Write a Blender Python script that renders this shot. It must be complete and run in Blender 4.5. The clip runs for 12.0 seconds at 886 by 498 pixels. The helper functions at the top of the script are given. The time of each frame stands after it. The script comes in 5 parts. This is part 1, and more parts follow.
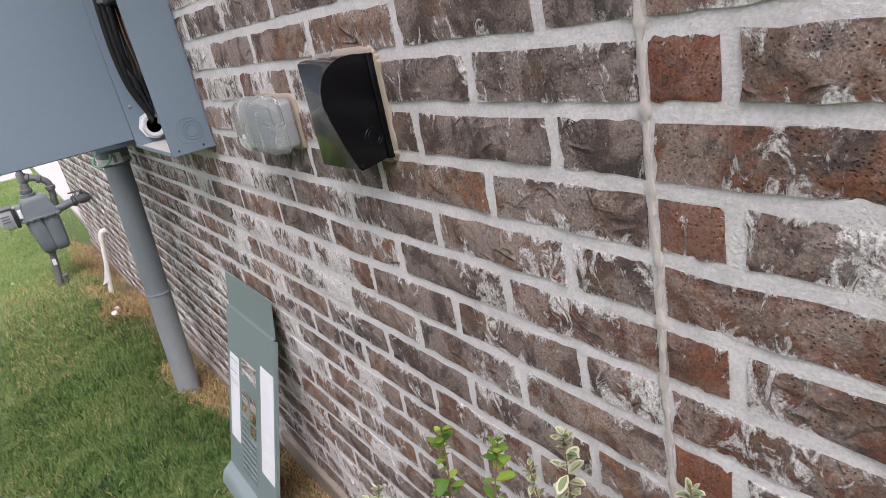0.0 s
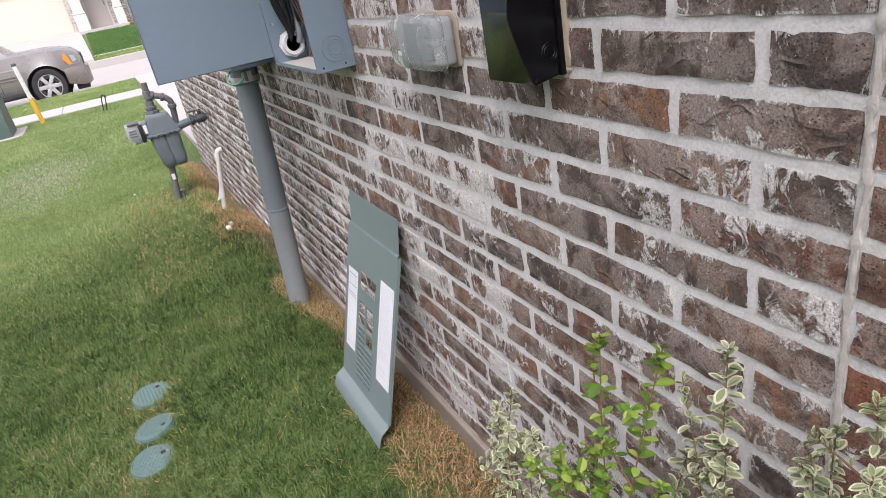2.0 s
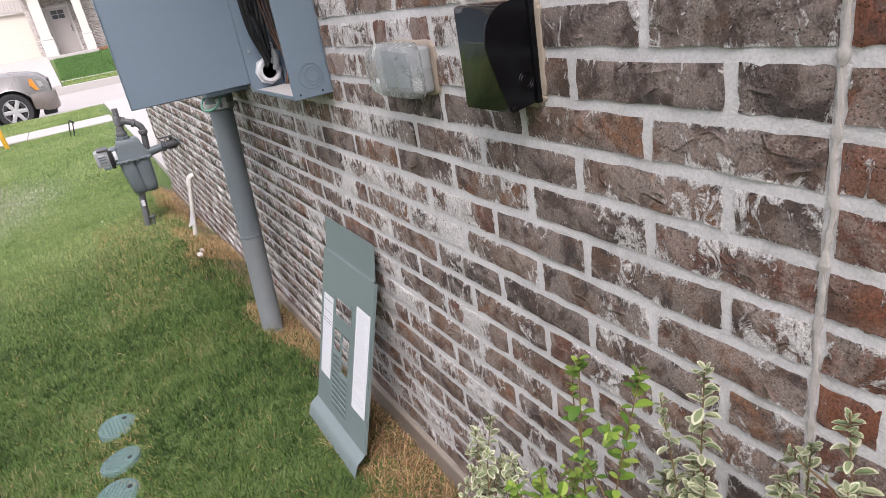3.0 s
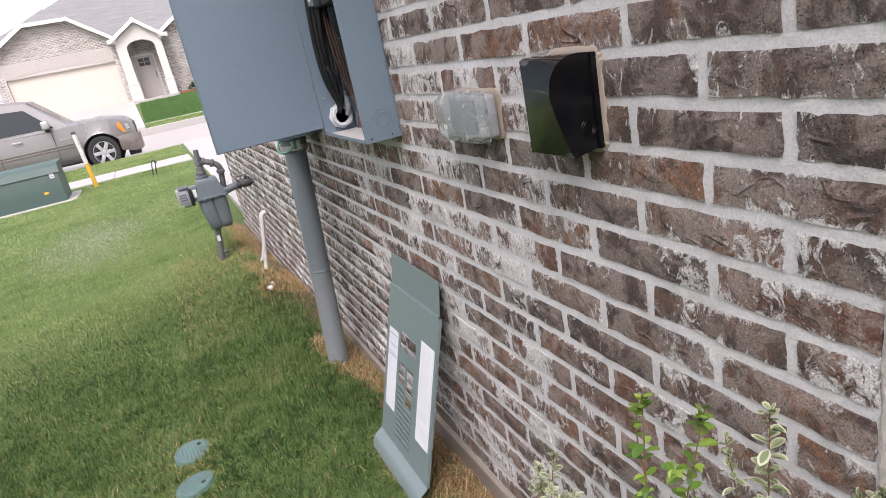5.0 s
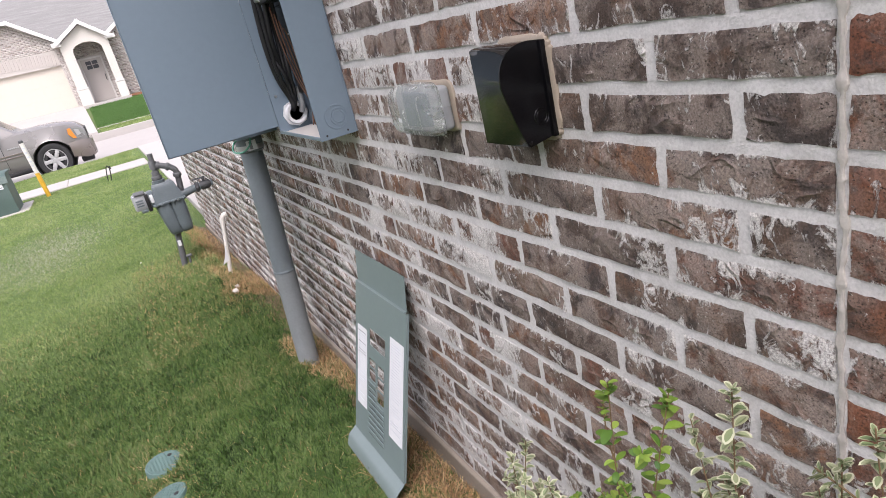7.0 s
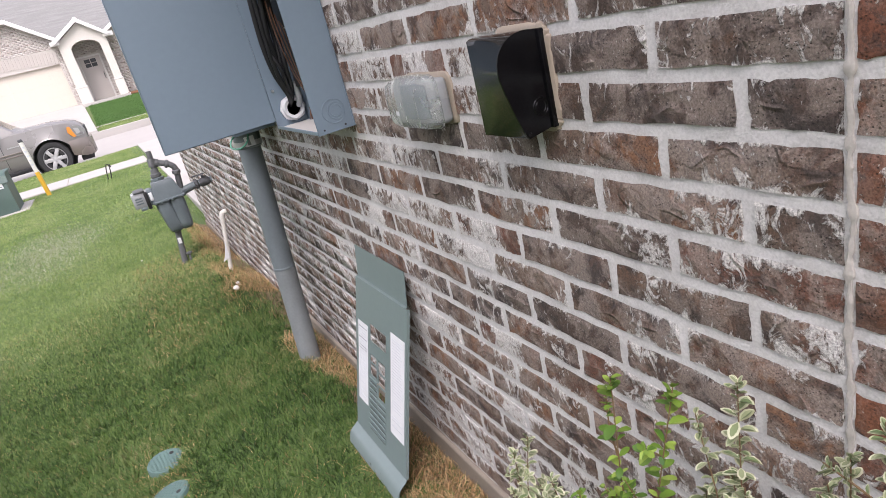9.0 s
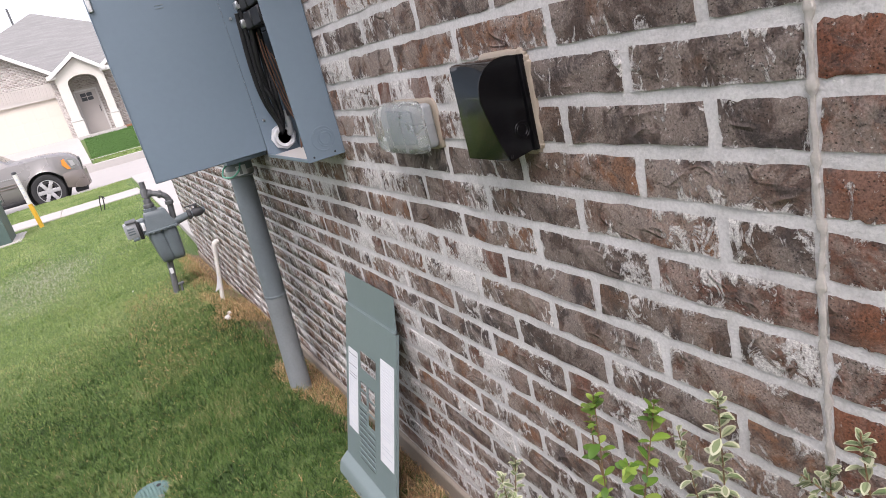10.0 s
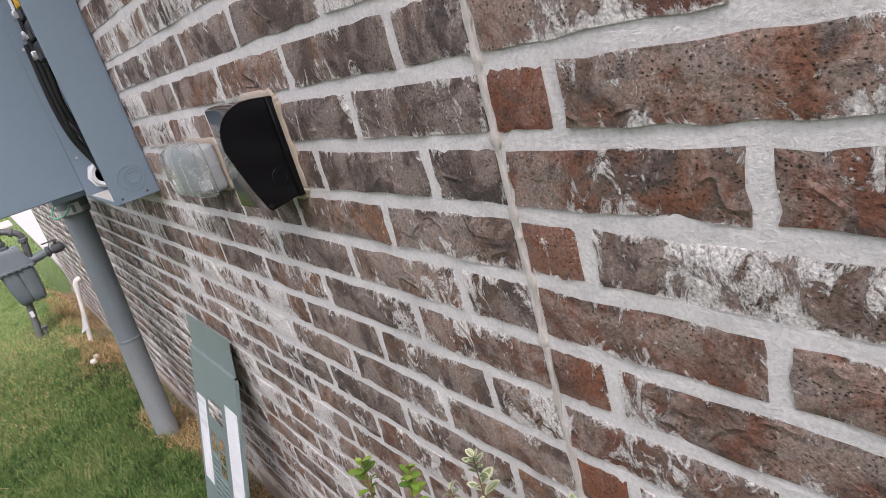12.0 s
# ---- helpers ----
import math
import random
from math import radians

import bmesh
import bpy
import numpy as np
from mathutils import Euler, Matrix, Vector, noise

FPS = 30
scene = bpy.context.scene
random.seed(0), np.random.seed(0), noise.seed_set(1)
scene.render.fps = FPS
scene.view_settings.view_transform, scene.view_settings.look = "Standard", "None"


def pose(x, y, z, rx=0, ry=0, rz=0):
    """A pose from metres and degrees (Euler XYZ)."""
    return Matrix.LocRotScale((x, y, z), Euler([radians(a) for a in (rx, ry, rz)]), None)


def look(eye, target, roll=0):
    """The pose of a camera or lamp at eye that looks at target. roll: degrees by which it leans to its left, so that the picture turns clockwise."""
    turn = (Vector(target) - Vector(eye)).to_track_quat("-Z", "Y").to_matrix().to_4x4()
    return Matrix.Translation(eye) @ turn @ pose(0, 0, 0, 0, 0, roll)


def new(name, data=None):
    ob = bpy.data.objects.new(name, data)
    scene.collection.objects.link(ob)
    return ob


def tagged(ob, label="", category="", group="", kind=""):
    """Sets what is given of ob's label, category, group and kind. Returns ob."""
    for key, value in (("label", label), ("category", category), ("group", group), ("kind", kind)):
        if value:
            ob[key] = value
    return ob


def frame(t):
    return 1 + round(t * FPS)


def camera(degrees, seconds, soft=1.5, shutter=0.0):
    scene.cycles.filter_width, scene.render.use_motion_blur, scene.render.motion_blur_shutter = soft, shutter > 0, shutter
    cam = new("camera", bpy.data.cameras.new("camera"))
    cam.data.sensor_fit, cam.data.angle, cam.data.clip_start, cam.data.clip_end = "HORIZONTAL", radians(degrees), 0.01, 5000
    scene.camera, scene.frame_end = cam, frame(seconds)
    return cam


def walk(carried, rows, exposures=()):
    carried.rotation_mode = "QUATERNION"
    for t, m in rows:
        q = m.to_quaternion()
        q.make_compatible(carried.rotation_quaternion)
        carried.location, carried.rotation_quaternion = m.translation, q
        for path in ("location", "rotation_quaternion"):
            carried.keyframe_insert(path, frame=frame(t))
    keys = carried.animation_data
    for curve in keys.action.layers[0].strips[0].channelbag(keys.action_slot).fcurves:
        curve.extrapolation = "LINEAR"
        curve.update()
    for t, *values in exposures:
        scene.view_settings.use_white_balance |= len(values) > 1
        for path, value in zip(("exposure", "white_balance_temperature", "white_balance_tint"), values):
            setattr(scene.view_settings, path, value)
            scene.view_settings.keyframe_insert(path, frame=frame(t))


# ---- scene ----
cam = camera(70.8, 12.0, 0.4)
PATH = [
    (0, (-0.437, -0.328, 1.233), (0.576, 1.234, 0.503), -11.8),
    (0.5, (-0.366, -0.276, 1.23), (0.583, 1.297, 0.438), -15.0),
    (1, (-0.431, -0.319, 1.225), (0.25, 1.393, 0.447), -11.8),
    (1.5, (-0.504, -0.347, 1.23), (0.183, 1.369, 0.468), -11.4),
    (2, (-0.567, -0.307, 1.232), (0.175, 1.343, 0.381), -11.1),
    (2.5, (-0.583, -0.316, 1.244), (0.242, 1.352, 0.51), -9.2),
    (3, (-0.579, -0.308, 1.233), (0.267, 1.324, 0.444), -10.0),
    (3.2, (-0.577, -0.305, 1.23), (0.115, 1.37, 0.383), -11.0),
    (4.8, (-0.603, -0.343, 1.259), (0.07, 1.424, 0.607), -11.0),
    (5, (-0.605, -0.343, 1.259), (0.11, 1.407, 0.604), -11.5),
    (5.5, (-0.602, -0.343, 1.259), (0.203, 1.367, 0.606), -12.7),
    (6, (-0.595, -0.337, 1.259), (0.225, 1.36, 0.587), -12.3),
    (6.5, (-0.588, -0.334, 1.26), (0.211, 1.367, 0.576), -12.7),
    (7, (-0.585, -0.336, 1.259), (0.207, 1.361, 0.556), -13.7),
    (9, (-0.576, -0.325, 1.252), (0.206, 1.37, 0.535), -14.4),
    (9.5, (-0.578, -0.331, 1.252), (0.208, 1.398, 0.624), -13.0),
    (10, (-0.573, -0.344, 1.239), (0.26, 1.361, 0.607), -14.3),
    (10.5, (-0.55, -0.349, 1.229), (0.354, 1.298, 0.544), -15.6),
    (11, (-0.473, -0.406, 1.241), (0.523, 1.201, 0.589), -15.1),
    (11.5, (-0.419, -0.437, 1.234), (0.554, 1.214, 0.66), -16.0),
    (12, (-0.356, -0.403, 1.228), (0.697, 1.153, 0.542), -16.1),
]
EXPOSURE, KELVIN, TINT = 1.12, 6400, 20
walk(cam, [(t, look(eye, target, roll)) for t, eye, target, roll in PATH], [(0, EXPOSURE, KELVIN, TINT), (12, EXPOSURE, KELVIN, TINT)])

# ---- light: bright overcast day ----
SUN_UP, SUN_ROUND = radians(56), radians(203)
world = bpy.data.worlds.new("sky")
scene.world = world
world.use_nodes = True
wn = world.node_tree.nodes
wl = world.node_tree.links
sky = wn.new("ShaderNodeTexSky")
sky.sky_type = "NISHITA"
sky.sun_disc = False
sky.sun_elevation, sky.sun_rotation = SUN_UP, SUN_ROUND
sky.air_density, sky.dust_density = 1.0, 6.0
pale = wn.new("ShaderNodeHueSaturation")
pale.inputs["Saturation"].default_value = 0.62
wl.new(sky.outputs[0], pale.inputs["Color"])
deck = wn.new("ShaderNodeMix")  # an even cloud deck over the sky's own gradient
deck.data_type = "RGBA"
deck.inputs[0].default_value = 0.6
deck.inputs[7].default_value = (4.9, 5.0, 5.2, 1)
wl.new(pale.outputs[0], deck.inputs[6])
wl.new(deck.outputs[2], wn["Background"].inputs["Color"])
wn["Background"].inputs["Strength"].default_value = 0.15
sun_data = bpy.data.lights.new("sun", "SUN")
sun_data.energy, sun_data.angle, sun_data.color = 1.5, radians(28), (1.0, 0.985, 0.965)
sun = new("sun", sun_data)
sun.rotation_euler = (radians(90) - SUN_UP, 0, radians(180) - SUN_ROUND)


# ---- materials ----
class Nodes:
    """A small helper to wire a material."""

    def __init__(self, name):
        self.m = bpy.data.materials.new(name)
        self.m.use_nodes = True
        self.t = self.m.node_tree
        self.b = self.t.nodes["Principled BSDF"]

    def add(self, kind, **sets):
        n = self.t.nodes.new("ShaderNode" + kind)
        for k, v in sets.items():
            if k in n.inputs:
                n.inputs[k].default_value = v
        return n

    def link(self, a, b):
        self.t.links.new(a, b)

    def place(self, stretch=(1, 1, 1), turn=(0, 0, 0)):
        g = self.t.nodes.new("ShaderNodeNewGeometry")
        m = self.t.nodes.new("ShaderNodeMapping")
        m.inputs["Scale"].default_value = stretch
        m.inputs["Rotation"].default_value = turn
        self.link(g.outputs["Position"], m.inputs["Vector"])
        return m.outputs[0]

    def noise(self, scale, detail=4, rough=0.6, distort=0.0, stretch=(1, 1, 1), turn=(0, 0, 0)):
        n = self.add("TexNoise", Scale=scale, Detail=detail, Roughness=rough, Distortion=distort)
        self.link(self.place(stretch, turn), n.inputs["Vector"])
        return n.outputs[0]

    def ramp(self, source, stops, mode="LINEAR"):
        r = self.t.nodes.new("ShaderNodeValToRGB")
        r.color_ramp.interpolation = mode
        e = r.color_ramp.elements
        while len(e) < len(stops):
            e.new(0.5)
        for el, (p, c) in zip(e, stops):
            el.position = p
            el.color = (c, c, c, 1) if isinstance(c, (int, float)) else (*c, 1)
        self.link(source, r.inputs[0])
        return r.outputs[0]

    def mix(self, fac, a, b, mode="MIX"):
        n = self.t.nodes.new("ShaderNodeMix")
        n.data_type, n.blend_type = "RGBA", mode
        for sock, v in ((n.inputs[0], fac), (n.inputs[6], a), (n.inputs[7], b)):
            if hasattr(v, "is_output"):
                self.link(v, sock)
            elif isinstance(v, (int, float)):
                sock.default_value = v if sock == n.inputs[0] else (v, v, v, 1)
            else:
                sock.default_value = (*v, 1)
        return n.outputs[2]

    def math(self, op, a, b=0.0):
        n = self.t.nodes.new("ShaderNodeMath")
        n.operation = op
        for sock, v in ((n.inputs[0], a), (n.inputs[1], b)):
            if hasattr(v, "is_output"):
                self.link(v, sock)
            else:
                sock.default_value = v
        return n.outputs[0]

    def bump(self, height, strength=0.5, depth=0.002):
        n = self.add("Bump", Strength=strength, Distance=depth)
        self.link(height, n.inputs["Height"])
        self.link(n.outputs[0], self.b.inputs["Normal"])

    def done(self, color=None, rough=None, metal=0.0, spec=None):
        for key, v in (("Base Color", color), ("Roughness", rough), ("Metallic", metal), ("Specular IOR Level", spec)):
            if v is None:
                continue
            if hasattr(v, "is_output"):
                self.link(v, self.b.inputs[key])
            elif isinstance(v, (int, float)):
                self.b.inputs[key].default_value = v
            else:
                self.b.inputs[key].default_value = (*v, 1)
        return self.m


def plain(name, color, rough=0.6, metal=0.0, vary=0.15, scale=30, bump=0.15, depth=0.001):
    """A surface with two scales of soft variation and fine relief."""
    n = Nodes(name)
    big = n.noise(scale * 0.15, 5)
    fine = n.noise(scale * 5, 3)
    both = n.math("ADD", n.math("MULTIPLY", big, 0.6), n.math("MULTIPLY", fine, 0.4))
    lo = tuple(c * (1 - vary) for c in color)
    hi = tuple(min(1, c * (1 + vary)) for c in color)
    if bump:
        n.bump(fine, bump, depth)
    return n.done(n.ramp(both, [(0.3, lo), (0.7, hi)]), n.ramp(big, [(0.3, max(0, rough - 0.08)), (0.7, min(1, rough + 0.08))]), metal)


def brick_surface(name, tones, lime=0.3, island=False, patch_lime=False, haze=0.55):
    """Worn moulded brick: blotchy clay, open pores, folds, grey haze, and crisp lime left by the mason in patches."""
    n = Nodes(name)
    if island:
        rnd = n.t.nodes.new("ShaderNodeNewGeometry").outputs["Random Per Island"]
    else:
        rnd = n.t.nodes.new("ShaderNodeObjectInfo").outputs["Random"]
    step = 1.0 / len(tones)
    patch = n.noise(10, 5, 0.6, 0.7)
    tone = n.math("ADD", n.math("MULTIPLY", n.math("SUBTRACT", patch, 0.5), 2.1), n.math("ADD", n.math("MULTIPLY", rnd, 0.7), 0.15))
    base = n.ramp(tone, [((k + 0.5) * step, c) for k, c in enumerate(tones)])
    dark = n.noise(24, 6, 0.68, 0.6)
    base = n.mix(n.ramp(dark, [(0.38, 0.75), (0.47, 0.0)]), base, (0.05, 0.041, 0.038))
    # thin grey haze in cloudy areas
    cloud = n.noise(15, 7, 0.72, 0.5)
    base = n.mix(n.ramp(cloud, [(0.445, 0.0), (0.55, haze)]), base, (0.335, 0.277, 0.242))
    # lime strokes, only inside some areas
    area = n.noise(6, 3, 0.5)
    stroke = n.noise(31, 7, 0.72, 1.3, (1, 0.85, 0.95) if island else (1, 1.3, 0.85), (0.5, 0, 0))
    if island:
        field = n.math("ADD", stroke, n.math("MULTIPLY", n.math("SUBTRACT", area, 0.5), 0.75))
    else:
        c = n.t.nodes.new("ShaderNodeTexCoord")
        sep = n.t.nodes.new("ShaderNodeSeparateXYZ")
        n.link(c.outputs["Generated"], sep.inputs[0])
        off_y = n.math("ABSOLUTE", n.math("SUBTRACT", sep.outputs[1], 0.5))
        off_z = n.math("ABSOLUTE", n.math("SUBTRACT", sep.outputs[2], 0.5))
        rim = n.math("MAXIMUM", n.math("POWER", n.math("MULTIPLY", off_y, 2.0), 22.0), n.math("POWER", n.math("MULTIPLY", off_z, 2.0), 5.0))
        field = n.math("ADD", stroke, n.math("MULTIPLY", n.math("SUBTRACT", area, 0.5), 0.75))
        field = n.math("ADD", field, n.math("MULTIPLY", rim, 0.16))
        if patch_lime:
            window = n.ramp(n.math("ADD", off_y, n.math("MULTIPLY", n.math("SUBTRACT", cloud, 0.5), 0.5)), [(0.2, 0.17), (0.26, 0.0)])
            field = n.math("ADD", field, window)
    edge = 0.70 - 0.2 * lime
    white = n.ramp(field, [(edge, 0.0), (edge + 0.035, 0.65), (edge + 0.12, 0.92)])
    fleck = n.noise(95, 5, 0.75, 0.3, (1, 1.5, 0.5), (0.15, 0, 0))
    white = n.math("MULTIPLY", white, n.ramp(fleck, [(0.35, 0.2), (0.44, 1.0)]))
    base = n.mix(white, base, (0.66, 0.64, 0.615))
    speck = n.ramp(n.noise(230, 2, 0.6), [(0.665, 0.0), (0.70, 0.7)])
    speck = n.math("MULTIPLY", speck, n.ramp(cloud, [(0.45, 0.15), (0.55, 1.0)]))
    base = n.mix(speck, base, (0.52, 0.5, 0.47))
    grain = n.noise(330, 3, 0.75)
    base = n.mix(0.5, base, n.ramp(grain, [(0.36, 0.3), (0.6, 1.6)]), "MULTIPLY")
    pit = n.add("TexVoronoi", Scale=290.0)
    n.link(n.place((1, 0.75, 1), (0.35, 0, 0)), pit.inputs["Vector"])
    hole = n.ramp(pit.outputs["Distance"], [(0.16, 1.0), (0.27, 0.0)])
    gate = n.ramp(n.noise(45, 3), [(0.46, 0.0), (0.53, 1.0)])
    hole = n.math("MULTIPLY", hole, gate)
    hole = n.math("MULTIPLY", hole, n.math("SUBTRACT", 1.0, n.math("MULTIPLY", white, 0.75)))
    base = n.mix(n.math("MULTIPLY", hole, 0.75), base, (0.014, 0.011, 0.01))
    fold = n.noise(8, 2, 0.4, 1.0, (1, 1.2, 1.7), (0.5, 0, 0))
    fold = n.ramp(fold, [(0.43, 0.0), (0.49, 1.0), (0.515, 0.5), (0.55, 0.0)])
    fold = n.math("MULTIPLY", fold, n.ramp(n.noise(11, 2), [(0.51, 0.0), (0.58, 1.0)]))
    base = n.mix(n.math("MULTIPLY", fold, 0.22), base, (0.25, 0.2, 0.175))
    high = n.math("ADD", n.math("MULTIPLY", stroke, 0.3), n.math("MULTIPLY", n.noise(90, 5, 0.75), 0.75))
    high = n.math("SUBTRACT", high, n.math("MULTIPLY", hole, 0.7))
    high = n.math("ADD", high, n.math("MULTIPLY", fold, 0.65))
    high = n.math("ADD", high, n.math("MULTIPLY", white, 0.3))
    n.bump(high, 1.0, 0.006)
    return n.done(base, 0.82, spec=0.35)


TONES = [(0.072, 0.056, 0.052), (0.118, 0.075, 0.058), (0.158, 0.114, 0.088), (0.125, 0.066, 0.046), (0.225, 0.116, 0.066), (0.142, 0.092, 0.07), (0.2, 0.15, 0.117)]
M_BRICK = brick_surface("brown_brick", TONES, 0.6, haze=0.62)
M_BRICK_WASH = brick_surface("washed_brick", TONES, 1.1, haze=0.8)
M_BRICK_FAR = brick_surface("brown_brick_rest", TONES, 1.0, True, haze=0.7)
M_BRICK_RED = brick_surface("red_brick", [(0.105, 0.046, 0.032), (0.16, 0.064, 0.038), (0.19, 0.078, 0.042), (0.13, 0.068, 0.047)], 0.15, haze=0.2)
M_BRICK_MIXED = brick_surface("red_grey_brick", [(0.094, 0.064, 0.052), (0.155, 0.064, 0.039), (0.12, 0.087, 0.069), (0.178, 0.077, 0.044), (0.098, 0.058, 0.045)], 0.42, haze=0.5)
M_BRICK_LIME = brick_surface("lime_smeared_brick", [(0.12, 0.066, 0.05), (0.15, 0.07, 0.048), (0.125, 0.084, 0.066)], 0.5, False, True)
M_BRICK_DARK = brick_surface("dark_brick", [(0.06, 0.049, 0.046), (0.086, 0.06, 0.049), (0.094, 0.07, 0.058), (0.13, 0.078, 0.053)], 0.45, haze=0.5)


def mortar_surface():
    n = Nodes("mortar")
    big = n.noise(7, 5)
    fine = n.noise(260, 4, 0.7)
    mid = n.noise(40, 5)
    both = n.math("ADD", n.math("MULTIPLY", big, 0.5), n.math("MULTIPLY", mid, 0.5))
    color = n.ramp(both, [(0.3, (0.52, 0.503, 0.49)), (0.5, (0.645, 0.63, 0.618)), (0.7, (0.72, 0.705, 0.693))])
    color = n.mix(0.4, color, n.ramp(fine, [(0.36, 0.55), (0.6, 1.0)]), "MULTIPLY")
    n.bump(n.math("ADD", n.math("MULTIPLY", fine, 0.7), mid), 0.75, 0.004)
    return n.done(color, 0.9)


M_MORTAR = mortar_surface()
M_CAULK = plain("caulk", (0.45, 0.42, 0.385), 0.65, vary=0.18, scale=60, bump=0.4, depth=0.002)
M_TAN_CAULK = plain("tan_caulk", (0.34, 0.285, 0.225), 0.5, vary=0.15, scale=50, bump=0.3)
M_CONCRETE = plain("concrete", (0.25, 0.215, 0.175), 0.9, vary=0.2, scale=30, bump=0.5, depth=0.003)
M_PAVING = plain("pale_concrete", (0.375, 0.355, 0.335), 0.9, vary=0.08, scale=6, bump=0.3)
M_ROAD = plain("road_concrete", (0.34, 0.32, 0.305), 0.9, vary=0.1, scale=4, bump=0.3)
M_STEEL = plain("grey_painted_steel", (0.158, 0.21, 0.26), 0.42, vary=0.05, scale=12, bump=0.05)
M_STEEL_GREEN = plain("grey_green_painted_steel", (0.155, 0.2, 0.2), 0.42, vary=0.06, scale=14, bump=0.05)
M_PVC_DUSTY = plain("dust_splashed_conduit", (0.215, 0.236, 0.245), 0.6, vary=0.16, scale=22, bump=0.12)
M_PVC_GREY = plain("grey_conduit", (0.165, 0.195, 0.212), 0.5, vary=0.1, scale=18, bump=0.1)
M_PVC_WHITE = plain("white_conduit", (0.58, 0.56, 0.52), 0.5, vary=0.1, scale=30)
M_ZINC = plain("zinc", (0.55, 0.56, 0.57), 0.35, 0.9, vary=0.12, scale=40)
M_BUSH = plain("white_bushing", (0.62, 0.63, 0.64), 0.45, vary=0.08)
M_BLACK = plain("black_gloss_plastic", (0.005, 0.005, 0.006), 0.12, vary=0.2, bump=0.03, depth=0.0005)
M_BLACK_SIDE = plain("black_side_plastic", (0.004, 0.004, 0.005), 0.2, vary=0.2, bump=0.25, depth=0.001)
M_BLACK_SIDE.node_tree.nodes["Principled BSDF"].inputs["Specular IOR Level"].default_value = 0.22
M_BARE = plain("bare_galvanised", (0.46, 0.44, 0.415), 0.6, vary=0.1)
M_BLACK_MATT = plain("black_plastic", (0.012, 0.012, 0.013), 0.5, vary=0.2)
M_CABLE = plain("black_cable", (0.014, 0.014, 0.016), 0.38, vary=0.2)
M_COPPER = plain("copper_wire", (0.16, 0.085, 0.055), 0.35, 0.9)
M_GREEN_WIRE = plain("green_wire", (0.12, 0.36, 0.26), 0.4)
M_GREY_PLASTIC = plain("pale_grey_plastic", (0.30, 0.315, 0.325), 0.3, vary=0.12)
M_LABEL = plain("white_label", (0.64, 0.65, 0.67), 0.5, vary=0.04, scale=20)
M_INK = plain("label_ink", (0.20, 0.21, 0.23), 0.6)
M_INK_PALE = plain("pale_label_ink", (0.5, 0.52, 0.56), 0.6)
M_YELLOW = plain("yellow_paint", (0.62, 0.36, 0.03), 0.5, vary=0.12)
M_WHITE = plain("worn_white_paint", (0.62, 0.61, 0.57), 0.5, vary=0.2, scale=60)
M_GAS = plain("grey_cast_metal", (0.115, 0.142, 0.155), 0.42, vary=0.28, scale=40, bump=0.3)
M_GAS_PIPE = plain("weathered_grey_pipe", (0.11, 0.115, 0.12), 0.6, 0.1, vary=0.25, scale=50, bump=0.3)
M_IRON = plain("dark_iron", (0.05, 0.052, 0.056), 0.6, vary=0.3, scale=60, bump=0.3)
M_TRANS = plain("green_painted_cabinet", (0.055, 0.092, 0.08), 0.6, vary=0.12, scale=8)
M_LID = plain("faded_green_plastic", (0.095, 0.16, 0.148), 0.55, vary=0.25, scale=40, bump=0.3)
M_CAR = plain("silver_car_paint", (0.27, 0.258, 0.25), 0.3, 0.5, vary=0.03, scale=3, bump=0.0)
# brown-grey reflection put into the bumper's colour; the dark mouldings share it
M_CAR_LOW = plain("reflection_and_moulding_paint", (0.22, 0.19, 0.17), 0.3, 0.4, vary=0.03, scale=3, bump=0.0)
M_TYRE = plain("tyre_rubber", (0.022, 0.022, 0.023), 0.8, vary=0.15, scale=40)
M_RIM = plain("alloy", (0.4, 0.4, 0.4), 0.35, 0.15, vary=0.05)
M_CARGLASS = plain("tinted_glass", (0.02, 0.025, 0.03), 0.06, vary=0.05, bump=0.0)
M_LAMP = plain("lamp_lens", (0.36, 0.36, 0.37), 0.12, 0.4, vary=0.05, bump=0.0)
M_AMBER = plain("amber_lens", (0.7, 0.25, 0.04), 0.15, vary=0.05, bump=0.0)
M_STUCCO = plain("cream_stone_trim", (0.56, 0.535, 0.49), 0.85, vary=0.06, scale=5)
M_DOOR = plain("taupe_door", (0.44, 0.41, 0.385), 0.5, vary=0.05, scale=5)
M_GARAGE = plain("cream_garage_door", (0.56, 0.51, 0.44), 0.55, vary=0.03, scale=3)
M_TRIM = plain("white_trim", (0.6, 0.59, 0.57), 0.6, vary=0.04, scale=4)


def shingle_surface():
    """Weathered roof shingles: long streaks along the courses over a fine mottle."""
    n = Nodes("grey_shingles")
    streak = n.noise(2.2, 5, 0.65, 0.0, (0.45, 1.6, 4.5))
    fine = n.noise(14, 4)
    both = n.math("ADD", n.math("MULTIPLY", streak, 0.7), n.math("MULTIPLY", fine, 0.3))
    n.bump(fine, 0.4, 0.004)
    return n.done(n.ramp(both, [(0.36, (0.165, 0.164, 0.16)), (0.5, (0.19, 0.188, 0.182)), (0.64, (0.228, 0.226, 0.22))]), 0.9)


M_SHINGLE = shingle_surface()
M_MULCH = plain("bark_mulch", (0.16, 0.075, 0.04), 0.95, vary=0.35, scale=30, bump=0.6, depth=0.01)
M_HOUSE_MORTAR = plain("pale_mortar", (0.46, 0.43, 0.4), 0.9, vary=0.08, scale=6)
M_STONE = plain("pale_stone", (0.55, 0.53, 0.5), 0.8, vary=0.15, scale=60, bump=0.4)


